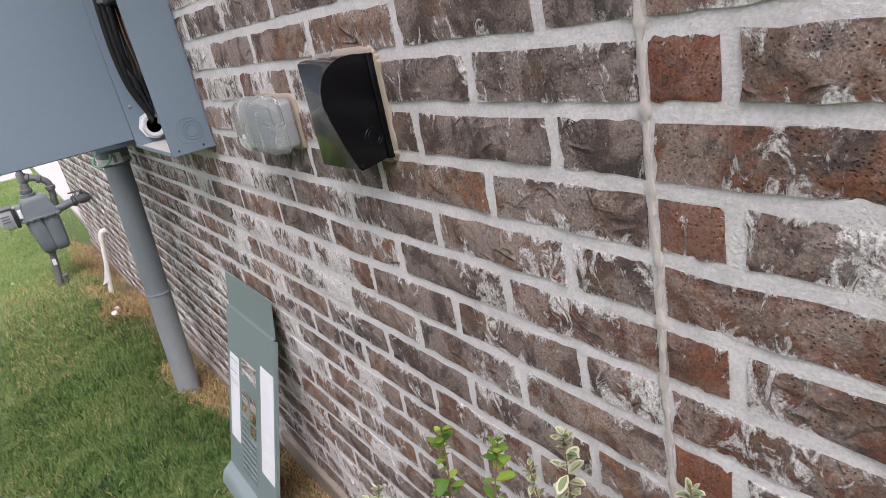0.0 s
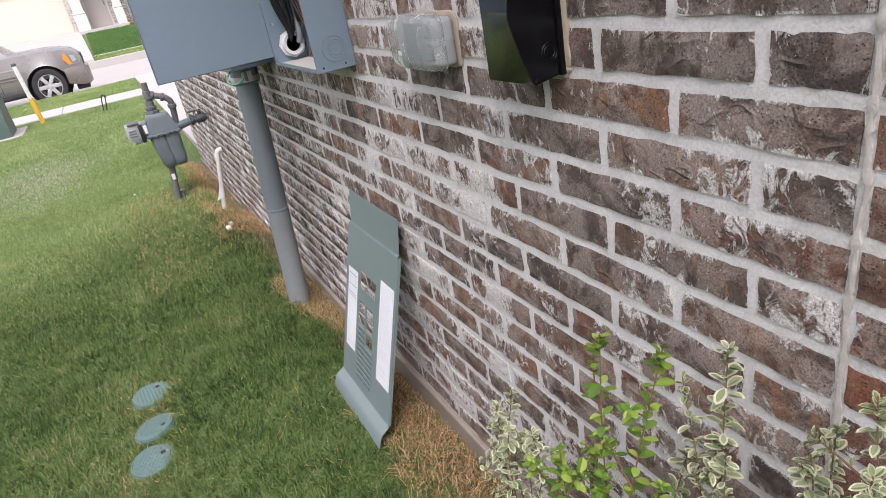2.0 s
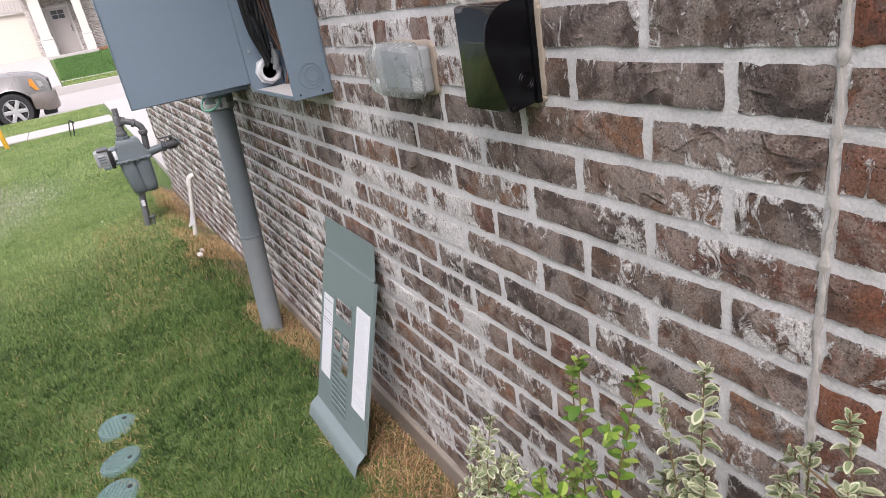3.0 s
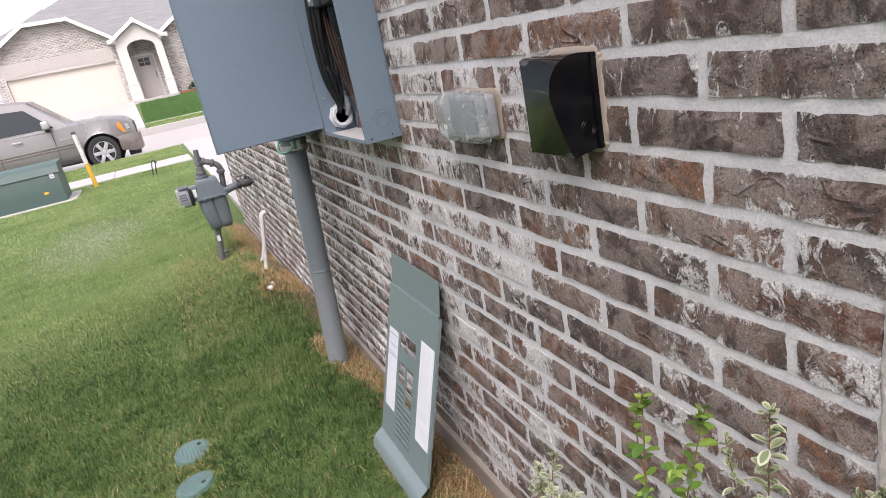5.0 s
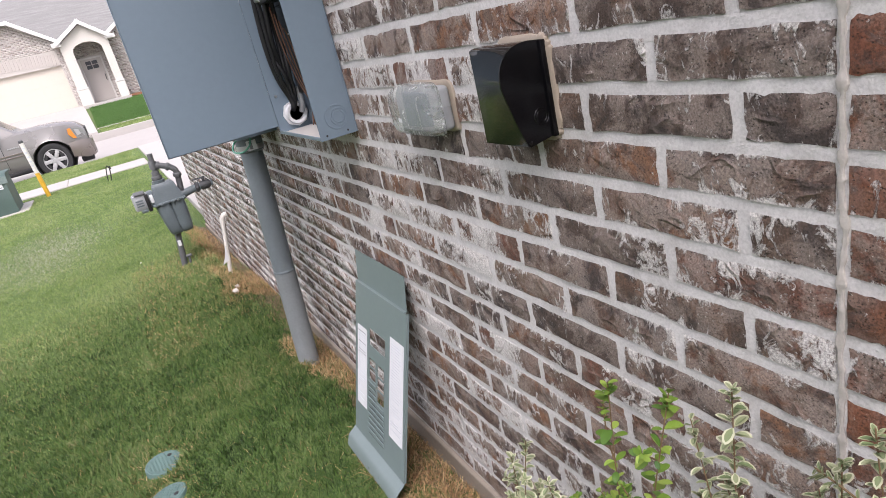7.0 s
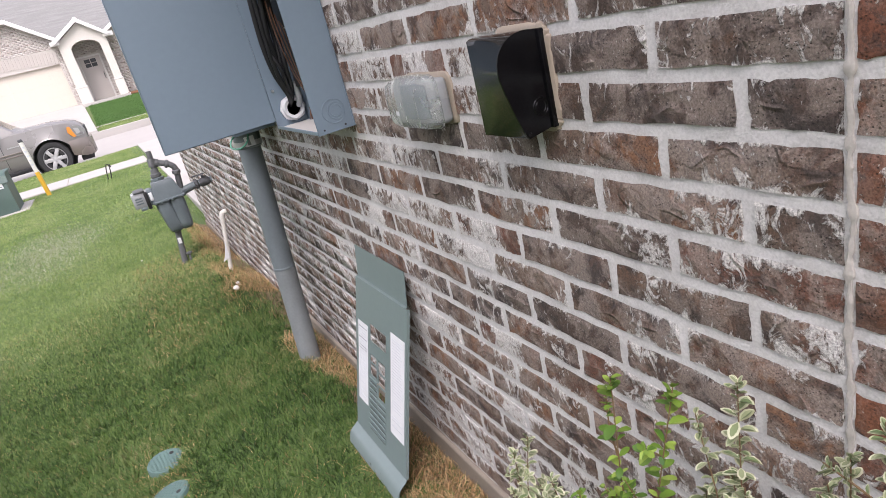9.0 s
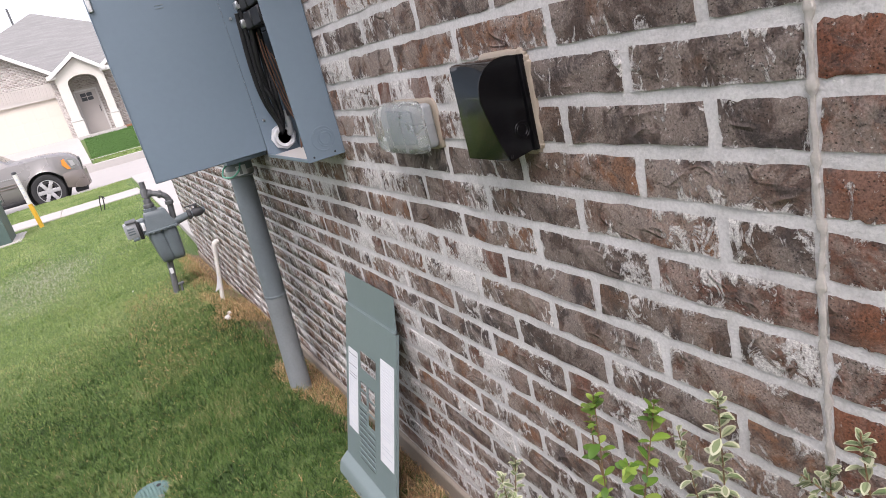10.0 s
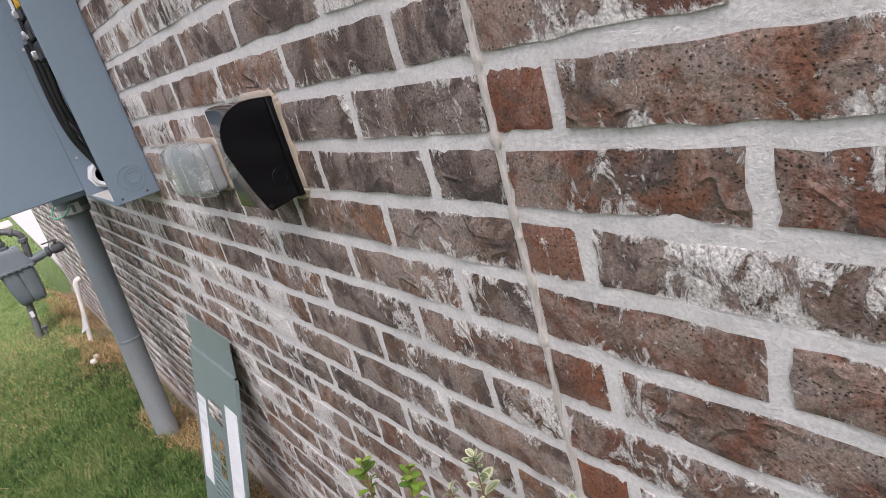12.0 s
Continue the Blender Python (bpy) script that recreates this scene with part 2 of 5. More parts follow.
def glassy():
    n = Nodes("clear_plastic")
    scuff = n.noise(25, 6, 0.7, 1.0)
    n.b.inputs["Transmission Weight"].default_value = 0.88
    n.b.inputs["IOR"].default_value = 1.12
    n.bump(scuff, 0.06, 0.001)
    return n.done((0.88, 0.9, 0.89), n.ramp(scuff, [(0.35, 0.06), (0.7, 0.36)]))


M_CLEAR = glassy()


def leafy(name, stops, rough=0.6, mottle=0.3, patch=1.6):
    n = Nodes(name)
    rnd = n.t.nodes.new("ShaderNodeNewGeometry").outputs["Random Per Island"]
    big = n.math("ADD", n.math("MULTIPLY", n.noise(patch, 6, 0.68), 0.5), n.math("MULTIPLY", n.noise(patch * 0.2, 4, 0.6), 0.5))
    both = n.math("ADD", n.math("MULTIPLY", rnd, 1.0 - mottle), n.math("MULTIPLY", n.ramp(big, [(0.36, 0.0), (0.64, 1.0)]), mottle))
    n.b.inputs["Transmission Weight"].default_value = 0.0
    n.b.inputs["Subsurface Weight"].default_value = 0.0
    return n.done(n.ramp(both, stops), rough, spec=0.22)


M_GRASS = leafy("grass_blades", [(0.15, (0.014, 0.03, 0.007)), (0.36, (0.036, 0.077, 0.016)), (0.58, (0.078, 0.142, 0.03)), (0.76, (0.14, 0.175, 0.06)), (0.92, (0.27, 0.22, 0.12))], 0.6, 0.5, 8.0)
# same lawn farther off: open light and glare put into a paler colour
M_GRASS_FAR = leafy("glare_pale_grass_blades", [(0.15, (0.085, 0.15, 0.04)), (0.4, (0.18, 0.262, 0.078)), (0.62, (0.255, 0.33, 0.115)), (0.85, (0.36, 0.38, 0.19))], 0.6, 0.5, 4.0)
M_HOUSE_BRICK = leafy("pale_brick", [(0.12, (0.3, 0.26, 0.235)), (0.3, (0.41, 0.372, 0.345)), (0.6, (0.465, 0.43, 0.4)), (0.85, (0.5, 0.47, 0.44))], 0.9)
M_GRASS_STREET = leafy("watered_grass_blades", [(0.15, (0.07, 0.145, 0.04)), (0.5, (0.085, 0.175, 0.047)), (0.85, (0.11, 0.205, 0.06))], 0.6, 0.5, 2.0)
M_STRAW_PALE = leafy("bleached_straw", [(0.2, (0.27, 0.28, 0.18)), (0.8, (0.42, 0.42, 0.33))], 0.8)
M_STRAW = leafy("straw", [(0.15, (0.17, 0.10, 0.05)), (0.45, (0.42, 0.25, 0.12)), (0.8, (0.6, 0.44, 0.25))], 0.75)
M_LEAF = leafy("green_leaf", [(0.2, (0.07, 0.14, 0.024)), (0.55, (0.15, 0.24, 0.036)), (0.85, (0.26, 0.34, 0.07))], 0.4)
M_LEAF_DARK = leafy("dark_green_leaf", [(0.2, (0.03, 0.075, 0.02)), (0.8, (0.08, 0.16, 0.04))], 0.35)
M_LEAF_CORE = leafy("variegated_leaf_core", [(0.2, (0.14, 0.19, 0.085)), (0.8, (0.27, 0.3, 0.17))], 0.5)
M_LEAF_EDGE = leafy("cream_leaf_edge", [(0.2, (0.4, 0.42, 0.26)), (0.8, (0.54, 0.54, 0.39))], 0.5)
M_STEM = plain("plant_stem", (0.16, 0.10, 0.05), 0.7)


def ground_surface():
    n = Nodes("lawn_soil")
    big = n.noise(0.9, 6)
    mid = n.noise(9, 6, 0.7)
    fine = n.noise(120, 4, 0.7)
    green = n.ramp(fine, [(0.3, (0.045, 0.07, 0.022)), (0.55, (0.1, 0.16, 0.042)), (0.75, (0.18, 0.245, 0.08))])
    dry = n.ramp(fine, [(0.3, (0.10, 0.068, 0.038)), (0.7, (0.26, 0.18, 0.105))])
    both = n.math("ADD", n.math("MULTIPLY", big, 0.6), n.math("MULTIPLY", mid, 0.4))
    color = n.mix(n.ramp(both, [(0.56, 0.0), (0.68, 0.6)]), green, dry)
    # worn soil strip close to the house
    g = n.t.nodes.new("ShaderNodeNewGeometry")
    sep = n.t.nodes.new("ShaderNodeSeparateXYZ")
    n.link(g.outputs["Position"], sep.inputs[0])
    edge = n.math("ADD", sep.outputs[0], n.math("MULTIPLY", n.math("SUBTRACT", mid, 0.5), 0.5))
    near = n.math("GREATER_THAN", edge, -0.13)
    front = n.math("LESS_THAN", sep.outputs[1], 6.6)
    color = n.mix(n.math("MULTIPLY", near, front), color, dry)
    n.bump(n.math("ADD", fine, n.math("MULTIPLY", mid, 2.0)), 0.8, 0.012)
    return n.done(color, 0.95)


M_GROUND = ground_surface()


# ---- mesh helpers ----
def mesh_of(bm, material, smooth=False):
    me = bpy.data.meshes.new("mesh")
    bmesh.ops.recalc_face_normals(bm, faces=bm.faces)
    bm.to_mesh(me)
    bm.free()
    me.materials.append(material)
    if smooth:
        me.polygons.foreach_set("use_smooth", [True] * len(me.polygons))
        me.set_sharp_from_angle(angle=radians(38))
    return me


def part(name, bm, material, parent=None, label="", smooth=True):
    ob = new(name, mesh_of(bm, material, smooth))
    ob.parent = parent
    if label:
        ob["label"] = label
    return ob


def thing(name, label, category, at=(0, 0, 0), group=""):
    ob = new(name)
    ob.empty_display_size = 0.05
    ob.location = at
    return tagged(ob, label, category, group)


def structure(name, bm, material, label="", smooth=False):
    return tagged(part(name, bm, material, None, "", smooth), label, "", "", "structure")


def slab(lo, hi, bevel=0.0, seg=2, bm=None):
    """A box from corner to corner, with rounded edges."""
    bm = bm or bmesh.new()
    size = [b - a for a, b in zip(lo, hi)]
    mid = [(a + b) / 2 for a, b in zip(lo, hi)]
    r = bmesh.ops.create_cube(bm, size=1.0, matrix=Matrix.Translation(mid) @ Matrix.Diagonal((*size, 1)))
    if bevel:
        es = {e for v in r["verts"] for e in v.link_edges}
        bmesh.ops.bevel(bm, geom=list(es), offset=bevel, segments=seg, affect="EDGES", profile=0.5)
    return bm


def tube(points, radius, sides=12, bm=None, caps=True):
    """A round bar along a line of points; radius may be one number or one per point."""
    bm = bm or bmesh.new()
    pts = [Vector(p) for p in points]
    rs = radius if isinstance(radius, (list, tuple)) else [radius] * len(pts)
    rings, side = [], None
    for k, p in enumerate(pts):
        d = (pts[min(k + 1, len(pts) - 1)] - pts[max(k - 1, 0)]).normalized()
        if side is None:
            side = d.orthogonal().normalized()
        side = (side - d * side.dot(d)).normalized()
        up = d.cross(side)
        rings.append([bm.verts.new(p + rs[k] * (side * math.cos(a) + up * math.sin(a))) for a in (2 * math.pi * i / sides for i in range(sides))])
    for a, b in zip(rings, rings[1:]):
        for i in range(sides):
            bm.faces.new((a[i], a[(i + 1) % sides], b[(i + 1) % sides], b[i]))
    if caps:
        bm.faces.new(list(reversed(rings[0])))
        bm.faces.new(rings[-1])
    return bm


def curve(points, steps=6):
    """A smooth line through points."""
    p = [Vector(q) for q in points]
    p = [2 * p[0] - p[1]] + p + [2 * p[-1] - p[-2]]
    out = []
    for k in range(1, len(p) - 2):
        a, b, c, d = p[k - 1:k + 3]
        for i in range(steps):
            t = i / steps
            out.append(0.5 * (2 * b + (c - a) * t + (2 * a - 5 * b + 4 * c - d) * t * t + (3 * b - a - 3 * c + d) * t ** 3))
    return out + [p[-2]]


def lathe(profile, sides=32, axis="z", bm=None, caps=True):
    """Turned form from (radius, height) pairs."""
    bm = bm or bmesh.new()
    rings = []
    for r, h in profile:
        ring = []
        for i in range(sides):
            a = 2 * math.pi * i / sides
            c, s_ = r * math.cos(a), r * math.sin(a)
            ring.append(bm.verts.new({"z": (c, s_, h), "y": (c, h, s_), "x": (h, c, s_)}[axis]))
        rings.append(ring)
    for a, b in zip(rings, rings[1:]):
        for i in range(sides):
            bm.faces.new((a[i], a[(i + 1) % sides], b[(i + 1) % sides], b[i]))
    for ring in (rings[0], rings[-1]) if caps else ():
        if profile[rings.index(ring)][0] > 1e-5:
            bm.faces.new(ring)
    return bm


def prism(outline, along, axis="y", bm=None):
    """A flat outline pushed along an axis, from along[0] to along[1]."""
    bm = bm or bmesh.new()
    put = {"y": lambda a, b, h: (a, h, b), "x": lambda a, b, h: (h, a, b), "z": lambda a, b, h: (a, b, h)}[axis]
    lo = [bm.verts.new(put(a, b, along[0])) for a, b in outline]
    hi = [bm.verts.new(put(a, b, along[1])) for a, b in outline]
    bm.faces.new(lo)
    bm.faces.new(list(reversed(hi)))
    n = len(outline)
    for i in range(n):
        bm.faces.new((lo[i], hi[i], hi[(i + 1) % n], lo[(i + 1) % n]))
    return bm


def moved(bm, m):
    bmesh.ops.transform(bm, matrix=m, verts=bm.verts)
    return bm


def raw_mesh(name, verts, faces, material):
    """A mesh from arrays: faces all of one size."""
    me = bpy.data.meshes.new(name)
    verts = np.asarray(verts, np.float32)
    faces = np.asarray(faces, np.int32)
    n, k = faces.shape
    me.vertices.add(len(verts))
    me.vertices.foreach_set("co", verts.ravel())
    me.loops.add(n * k)
    me.loops.foreach_set("vertex_index", faces.ravel())
    me.polygons.add(n)
    me.polygons.foreach_set("loop_start", np.arange(n, dtype=np.int32) * k)
    me.update(calc_edges=True)
    me.materials.append(material)
    return me


# ---- ground ----
def smooth(a, b, v):
    t = np.clip((v - a) / (b - a), 0, 1)
    return t * t * (3 - 2 * t)


ROAD_Z, KERB_NEAR, KERB_FAR = -0.48, 17.6, 27.6


def level(x, y):
    """Height of the ground: it falls away from the house, and the far lots rise."""
    x, y = np.asarray(x, float), np.asarray(y, float)
    side = np.interp(y, [1.6, 2.2, 3.8, 5.05, 6.5], [0.0, -0.03, -0.065, -0.15, -0.22])
    yard = side * smooth(-0.26, -0.03, x) + np.interp(x, [-6, -2.2, -1.5, -0.9, -0.3, -0.16, 0.0], [-0.28, -0.28, -0.26, -0.2, -0.09, -0.085, -0.125])
    z = yard + (-0.26 - yard) * smooth(4.0, 11.0, y)
    z = z + 0.006 * np.sin(3.1 * x + 1.3) * np.sin(2.3 * y)
    z = np.where(y > KERB_NEAR, -0.55, z)
    far = np.interp(y, [KERB_FAR, 29.0, 32.3, 35.0, 60], [-0.21, -0.1, 0.42, 0.78, 0.9])
    return np.where(y > KERB_FAR, far, z)


def ground_sheet():
    xs = np.r_[-900, -300, -100, -40, -20, -10, np.linspace(-6, 1, 71), 3, 6, 10, 20, 40, 100, 300, 900]
    ys = np.r_[-900, -300, -100, -30, -10, np.linspace(-4, 17.5, 140), KERB_NEAR - 0.01, KERB_NEAR + 0.01, 20, KERB_FAR - 0.01, KERB_FAR + 0.01, np.linspace(28, 36, 17), 60, 100, 300, 900]
    gx, gy = np.meshgrid(xs, ys)
    verts = np.stack([gx, gy, level(gx, gy)], -1).reshape(-1, 3)
    nx, ny = len(xs), len(ys)
    i = (np.arange(ny - 1)[:, None] * nx + np.arange(nx - 1)[None]).ravel()
    me = raw_mesh("ground", verts, np.stack([i, i + 1, i + 1 + nx, i + nx], -1), M_GROUND)
    me.polygons.foreach_set("use_smooth", [True] * len(me.polygons))
    return tagged(new("ground", me), "patchy green lawn falling away from the house", "lawn", "", "structure")


ground_sheet()
structure("road", slab((-900, KERB_NEAR, -0.7), (900, KERB_FAR, ROAD_Z)), M_ROAD, "pale concrete residential street")
for name, y0, y1, z in (("kerb_near", KERB_NEAR - 0.15, KERB_NEAR + 0.003, -0.26), ("kerb_far", KERB_FAR - 0.03, KERB_FAR + 0.15, -0.2)):
    structure(name, slab((-60, y0, -0.6), (60, y1, z), 0.02), M_PAVING, "pale concrete kerb beside the street")


def walkway(name, x0, x1, y0, y1, z, label):
    """A pavement of poured panels with sunk joints."""
    count = max(1, round((x1 - x0) / 1.5))
    base = structure(name, slab((x0, y0 + 0.004, z - 0.2), (x1, y1 - 0.004, z - 0.012)), M_CONCRETE, label)
    w = (x1 - x0) / count
    shared = mesh_of(slab((0.006, y0, -0.1), (w - 0.006, y1, 0), 0.008, 1), M_PAVING)
    for k in range(count):
        ob = new("panel", shared)
        ob.location = (x0 + k * w, 0, z)
        ob.parent = base
    return base


walkway("pavement_near", -12, 0.0, 13.45, 14.6, -0.24, "pale concrete pavement between two strips of grass")
walkway("pavement_far", -0.7, 11.3, 28.9, 29.9, -0.08, "pale concrete pavement across the street")


# ---- own house wall ----
Z0, CO, JOINT = 1.115, 0.0677, 0.0138
WALL_END, WALL_NEAR, WALL_TOP = 6.5, -3.0, 2.95
BASE_ROW = 17
LEDGE = [(WALL_NEAR, 1.6, 0), (1.6, 3.1, 1), (3.1, WALL_END, 3)]  # the brick ledge steps down towards the street


def last_row(y):
    return BASE_ROW + max(n for a, b, n in LEDGE if y >= a)


wall_bm = slab((0.0029, WALL_NEAR, -0.036), (0.22, WALL_END, WALL_TOP))
base_bm = bmesh.new()
for a, b, n in LEDGE:
    if n:
        slab((0.0029, a, -0.036 - n * CO), (0.22, b, -0.0362), 0, 1, wall_bm)
    slab((-0.012, a, -0.7), (0.22, b - 0.002, -0.036 - n * CO), 0.006, 2, base_bm)
wall = structure("wall_east", wall_bm, M_MORTAR, "brown brick house wall with thick pale mortar joints")
structure("foundation", base_bm, M_CONCRETE, "rough concrete foundation edge under the brick")
# eave out of view, added to cut the sky light on the wall
structure("soffit", slab((-0.45, WALL_NEAR, WALL_TOP), (3.0, WALL_END + 0.4, WALL_TOP + 0.2)), M_TRIM, "unseen white soffit added to shade the wall from above")
structure("wall_north", slab((0.22, WALL_END - 0.2, -0.4), (9, WALL_END, WALL_TOP)), M_HOUSE_MORTAR, "front wall of the house")
# unseen wall, added so the side yard is dimmer than the street
structure("unseen_blocker_wall", slab((-5.7, -9.0, -0.5), (-5.4, 5.0, 3.2)), M_HOUSE_MORTAR, "unseen pale wall added to hold sky light off the side yard")
structure("wall_south", slab((-5.0, -9.2, -0.5), (0.3, -9.0, 1.9)), M_CONCRETE, "back yard fence wall")


def brick_mesh(rng, material, length=0.229, height=CO - JOINT):
    """One worn brick: an uneven face with rounded, chipped edges. It reaches from the face at x = 0 into the wall."""
    nu, nv = 8, 4
    seat = Vector((rng.uniform(0, 90), rng.uniform(0, 90), 0))
    bm = bmesh.new()
    face, back = {}, {}
    for i in range(nu + 1):
        for j in range(nv + 1):
            y, z = length * i / nu, height * j / nv
            rim = i in (0, nu) or j in (0, nv)
            dy, dz = rng.uniform(-0.0022, 0.0022), rng.uniform(-0.0019, 0.0019)
            yy = y + (0.0022 if i == 0 else -0.0022 if i == nu else 0) + dy
            zz = z + (0.0016 if j == 0 else -0.0016 if j == nv else 0) + dz
            x = 0.0022 * noise.noise(seat + Vector((y * 22, z * 40, 0))) + rng.uniform(-0.0004, 0.0004) + (rng.uniform(0.0005, 0.0019) if rim else 0)
            if j == nv:
                x = max(x, rng.uniform(0.0018, 0.0031))
            face[i, j] = bm.verts.new((x, yy, zz))
            if rim:
                back[i, j] = bm.verts.new((0.02, y + 0.6 * dy, z + 0.6 * dz))
    for i in range(nu):
        for j in range(nv):
            bm.faces.new((face[i, j], face[i + 1, j], face[i + 1, j + 1], face[i, j + 1]))
    rim = [(i, 0) for i in range(nu)] + [(nu, j) for j in range(nv)] + [(i, nv) for i in range(nu, 0, -1)] + [(0, j) for j in range(nv, 0, -1)]
    for a, b in zip(rim, rim[1:] + rim[:1]):
        bm.faces.new((face[a], back[a], back[b], face[b]))
    return mesh_of(bm, material, True)


def courses():
    """All bricks as (row, start, end) along the wall; the movement joint stands at y = 0."""
    rng = random.Random(5)
    for row in range(-26, BASE_ROW + 4):
        first = 0.2235 if row % 2 == 0 else 0.1095
        y, end = 0.0052, first - JOINT / 2
        while y < WALL_END - 0.03:
            if row <= last_row(y):
                yield row, y, min(end, WALL_END)
            y = end + JOINT
            step = 0.2475 if row % 2 == 0 and abs(end - first + JOINT / 2) < 1e-6 else 0.2415
            end = end + step + rng.uniform(-0.004, 0.004)
        y, end = -0.0052, -0.0675 if row % 2 == 0 else -0.217
        while y > WALL_NEAR + 0.03:
            if row <= BASE_ROW:
                yield row, max(end, WALL_NEAR), y
            y = end - JOINT
            end = end - 0.2415 + rng.uniform(-0.004, 0.004)


LIME_AT = {(4, 0.11), (5, 0.72), (9, 0.72), (8, 0.45), (2, -0.19), (-1, -0.08), (-1, -0.25), (5, 1.66), (2, -0.4), (6, 1.2), (3, 2.1), (7, 2.6), (10, 1.4)}
DARK_AT = {(0, 0.11), (1, 0.06), (1, 0.24), (3, 0.05), (0, 0.35), (-2, 0.354), (4, 0.33), (5, 0.22)}


def build_bricks():
    rng = random.Random(11)
    kinds = {m: [brick_mesh(rng, m) for _ in range(9)] for m in (M_BRICK, M_BRICK_RED, M_BRICK_LIME, M_BRICK_DARK, M_BRICK_WASH, M_BRICK_MIXED)}
    rest_v, rest_f = [], []
    near = 0
    for row, a, b in courses():
        z = Z0 - row * CO + JOINT / 2
        mid = (a + b) / 2
        out = rng.uniform(-0.0008, 0.0006)
        inside = lambda spots: any(r == row and a < y < b for r, y in spots)  # noqa: E731
        if -0.35 < mid < 1.75 and row >= -6 and near < 299:
            near += 1
            if inside(LIME_AT):
                m = M_BRICK_LIME
            elif row % 2 == 0 and -0.07 < mid < 0:
                m = M_BRICK_RED
            elif mid < 0:
                m = M_BRICK_MIXED
            elif inside(DARK_AT):
                m = M_BRICK_DARK
            else:
                m = rng.choices((M_BRICK, M_BRICK_RED, M_BRICK_LIME, M_BRICK_DARK, M_BRICK_WASH), (60, 1, 0 if mid < 0.7 else 5, 13 if mid < 0.9 else 5, 14 if mid < 0.5 else 34 if mid < 0.95 else 70))[0]
            ob = new("brick", rng.choice(kinds[m]))
            ob.location = (out, a, z)
            ob.scale = (1, (b - a) / 0.229, 1)
            ob.parent = wall
        else:
            n = len(rest_v)
            j = lambda: rng.uniform(-0.0011, 0.0011)  # noqa: E731
            e, h = 0.0012, CO - JOINT
            for x, d in ((out + 0.0013, e), (0.02, 0)):
                for y, zz in ((a + d, z + d), (b - d, z + d), (b - d, z + h - d), (a + d, z + h - d)):
                    rest_v.append((x, y + j(), zz + j()))
            rest_f += [(n, n + 1, n + 2, n + 3)] + [(n + i, n + 4 + i, n + 4 + (i + 1) % 4, n + (i + 1) % 4) for i in range(4)]
    ob = new("bricks", raw_mesh("bricks", rest_v, rest_f, M_BRICK_FAR))
    ob.parent = wall
    ob["kind"] = "stuff"


def caulk_bead():
    """An uneven hand-run bead, fatter where it crosses the bed joints."""
    rng = random.Random(3)
    bm = bmesh.new()
    rings = []
    z = -0.03
    while z < WALL_TOP:
        bed = abs(((z - Z0) / CO + 0.5) % 1 - 0.5) * CO
        fat = 1 + 0.75 * math.exp(-((bed / 0.007) ** 4)) + 0.55 * noise.noise(Vector((3.1, 0, z * 70))) + 0.5 * noise.noise(Vector((0, 7.7, z * 190)))
        w, d = 0.0029 * fat, 0.0004 + 0.0011 * fat * (0.7 + noise.noise(Vector((9, 0, z * 55))))
        cy = 0.0042 * noise.noise(Vector((0, 0, z * 15))) + 0.0012 * noise.noise(Vector((0, 2, z * 90)))
        ring = []
        for i in range(9):
            a = math.pi * i / 8
            lump = 0.0007 * noise.noise(Vector((i * 0.9, z * 160, 4)))
            ring.append(bm.verts.new((0.0012 - d * math.sin(a) ** 0.55 + (lump if 0 < i < 8 else 0.002), cy - w * math.cos(a) + lump, z)))
        rings.append(ring)
        z += 0.0035
    for a, b in zip(rings, rings[1:]):
        for i in range(8):
            bm.faces.new((a[i], a[i + 1], b[i + 1], b[i]))
    structure("expansion_joint", bm, M_CAULK, "pale caulk bead in the wall's movement joint", True)


caulk_bead()
build_bricks()


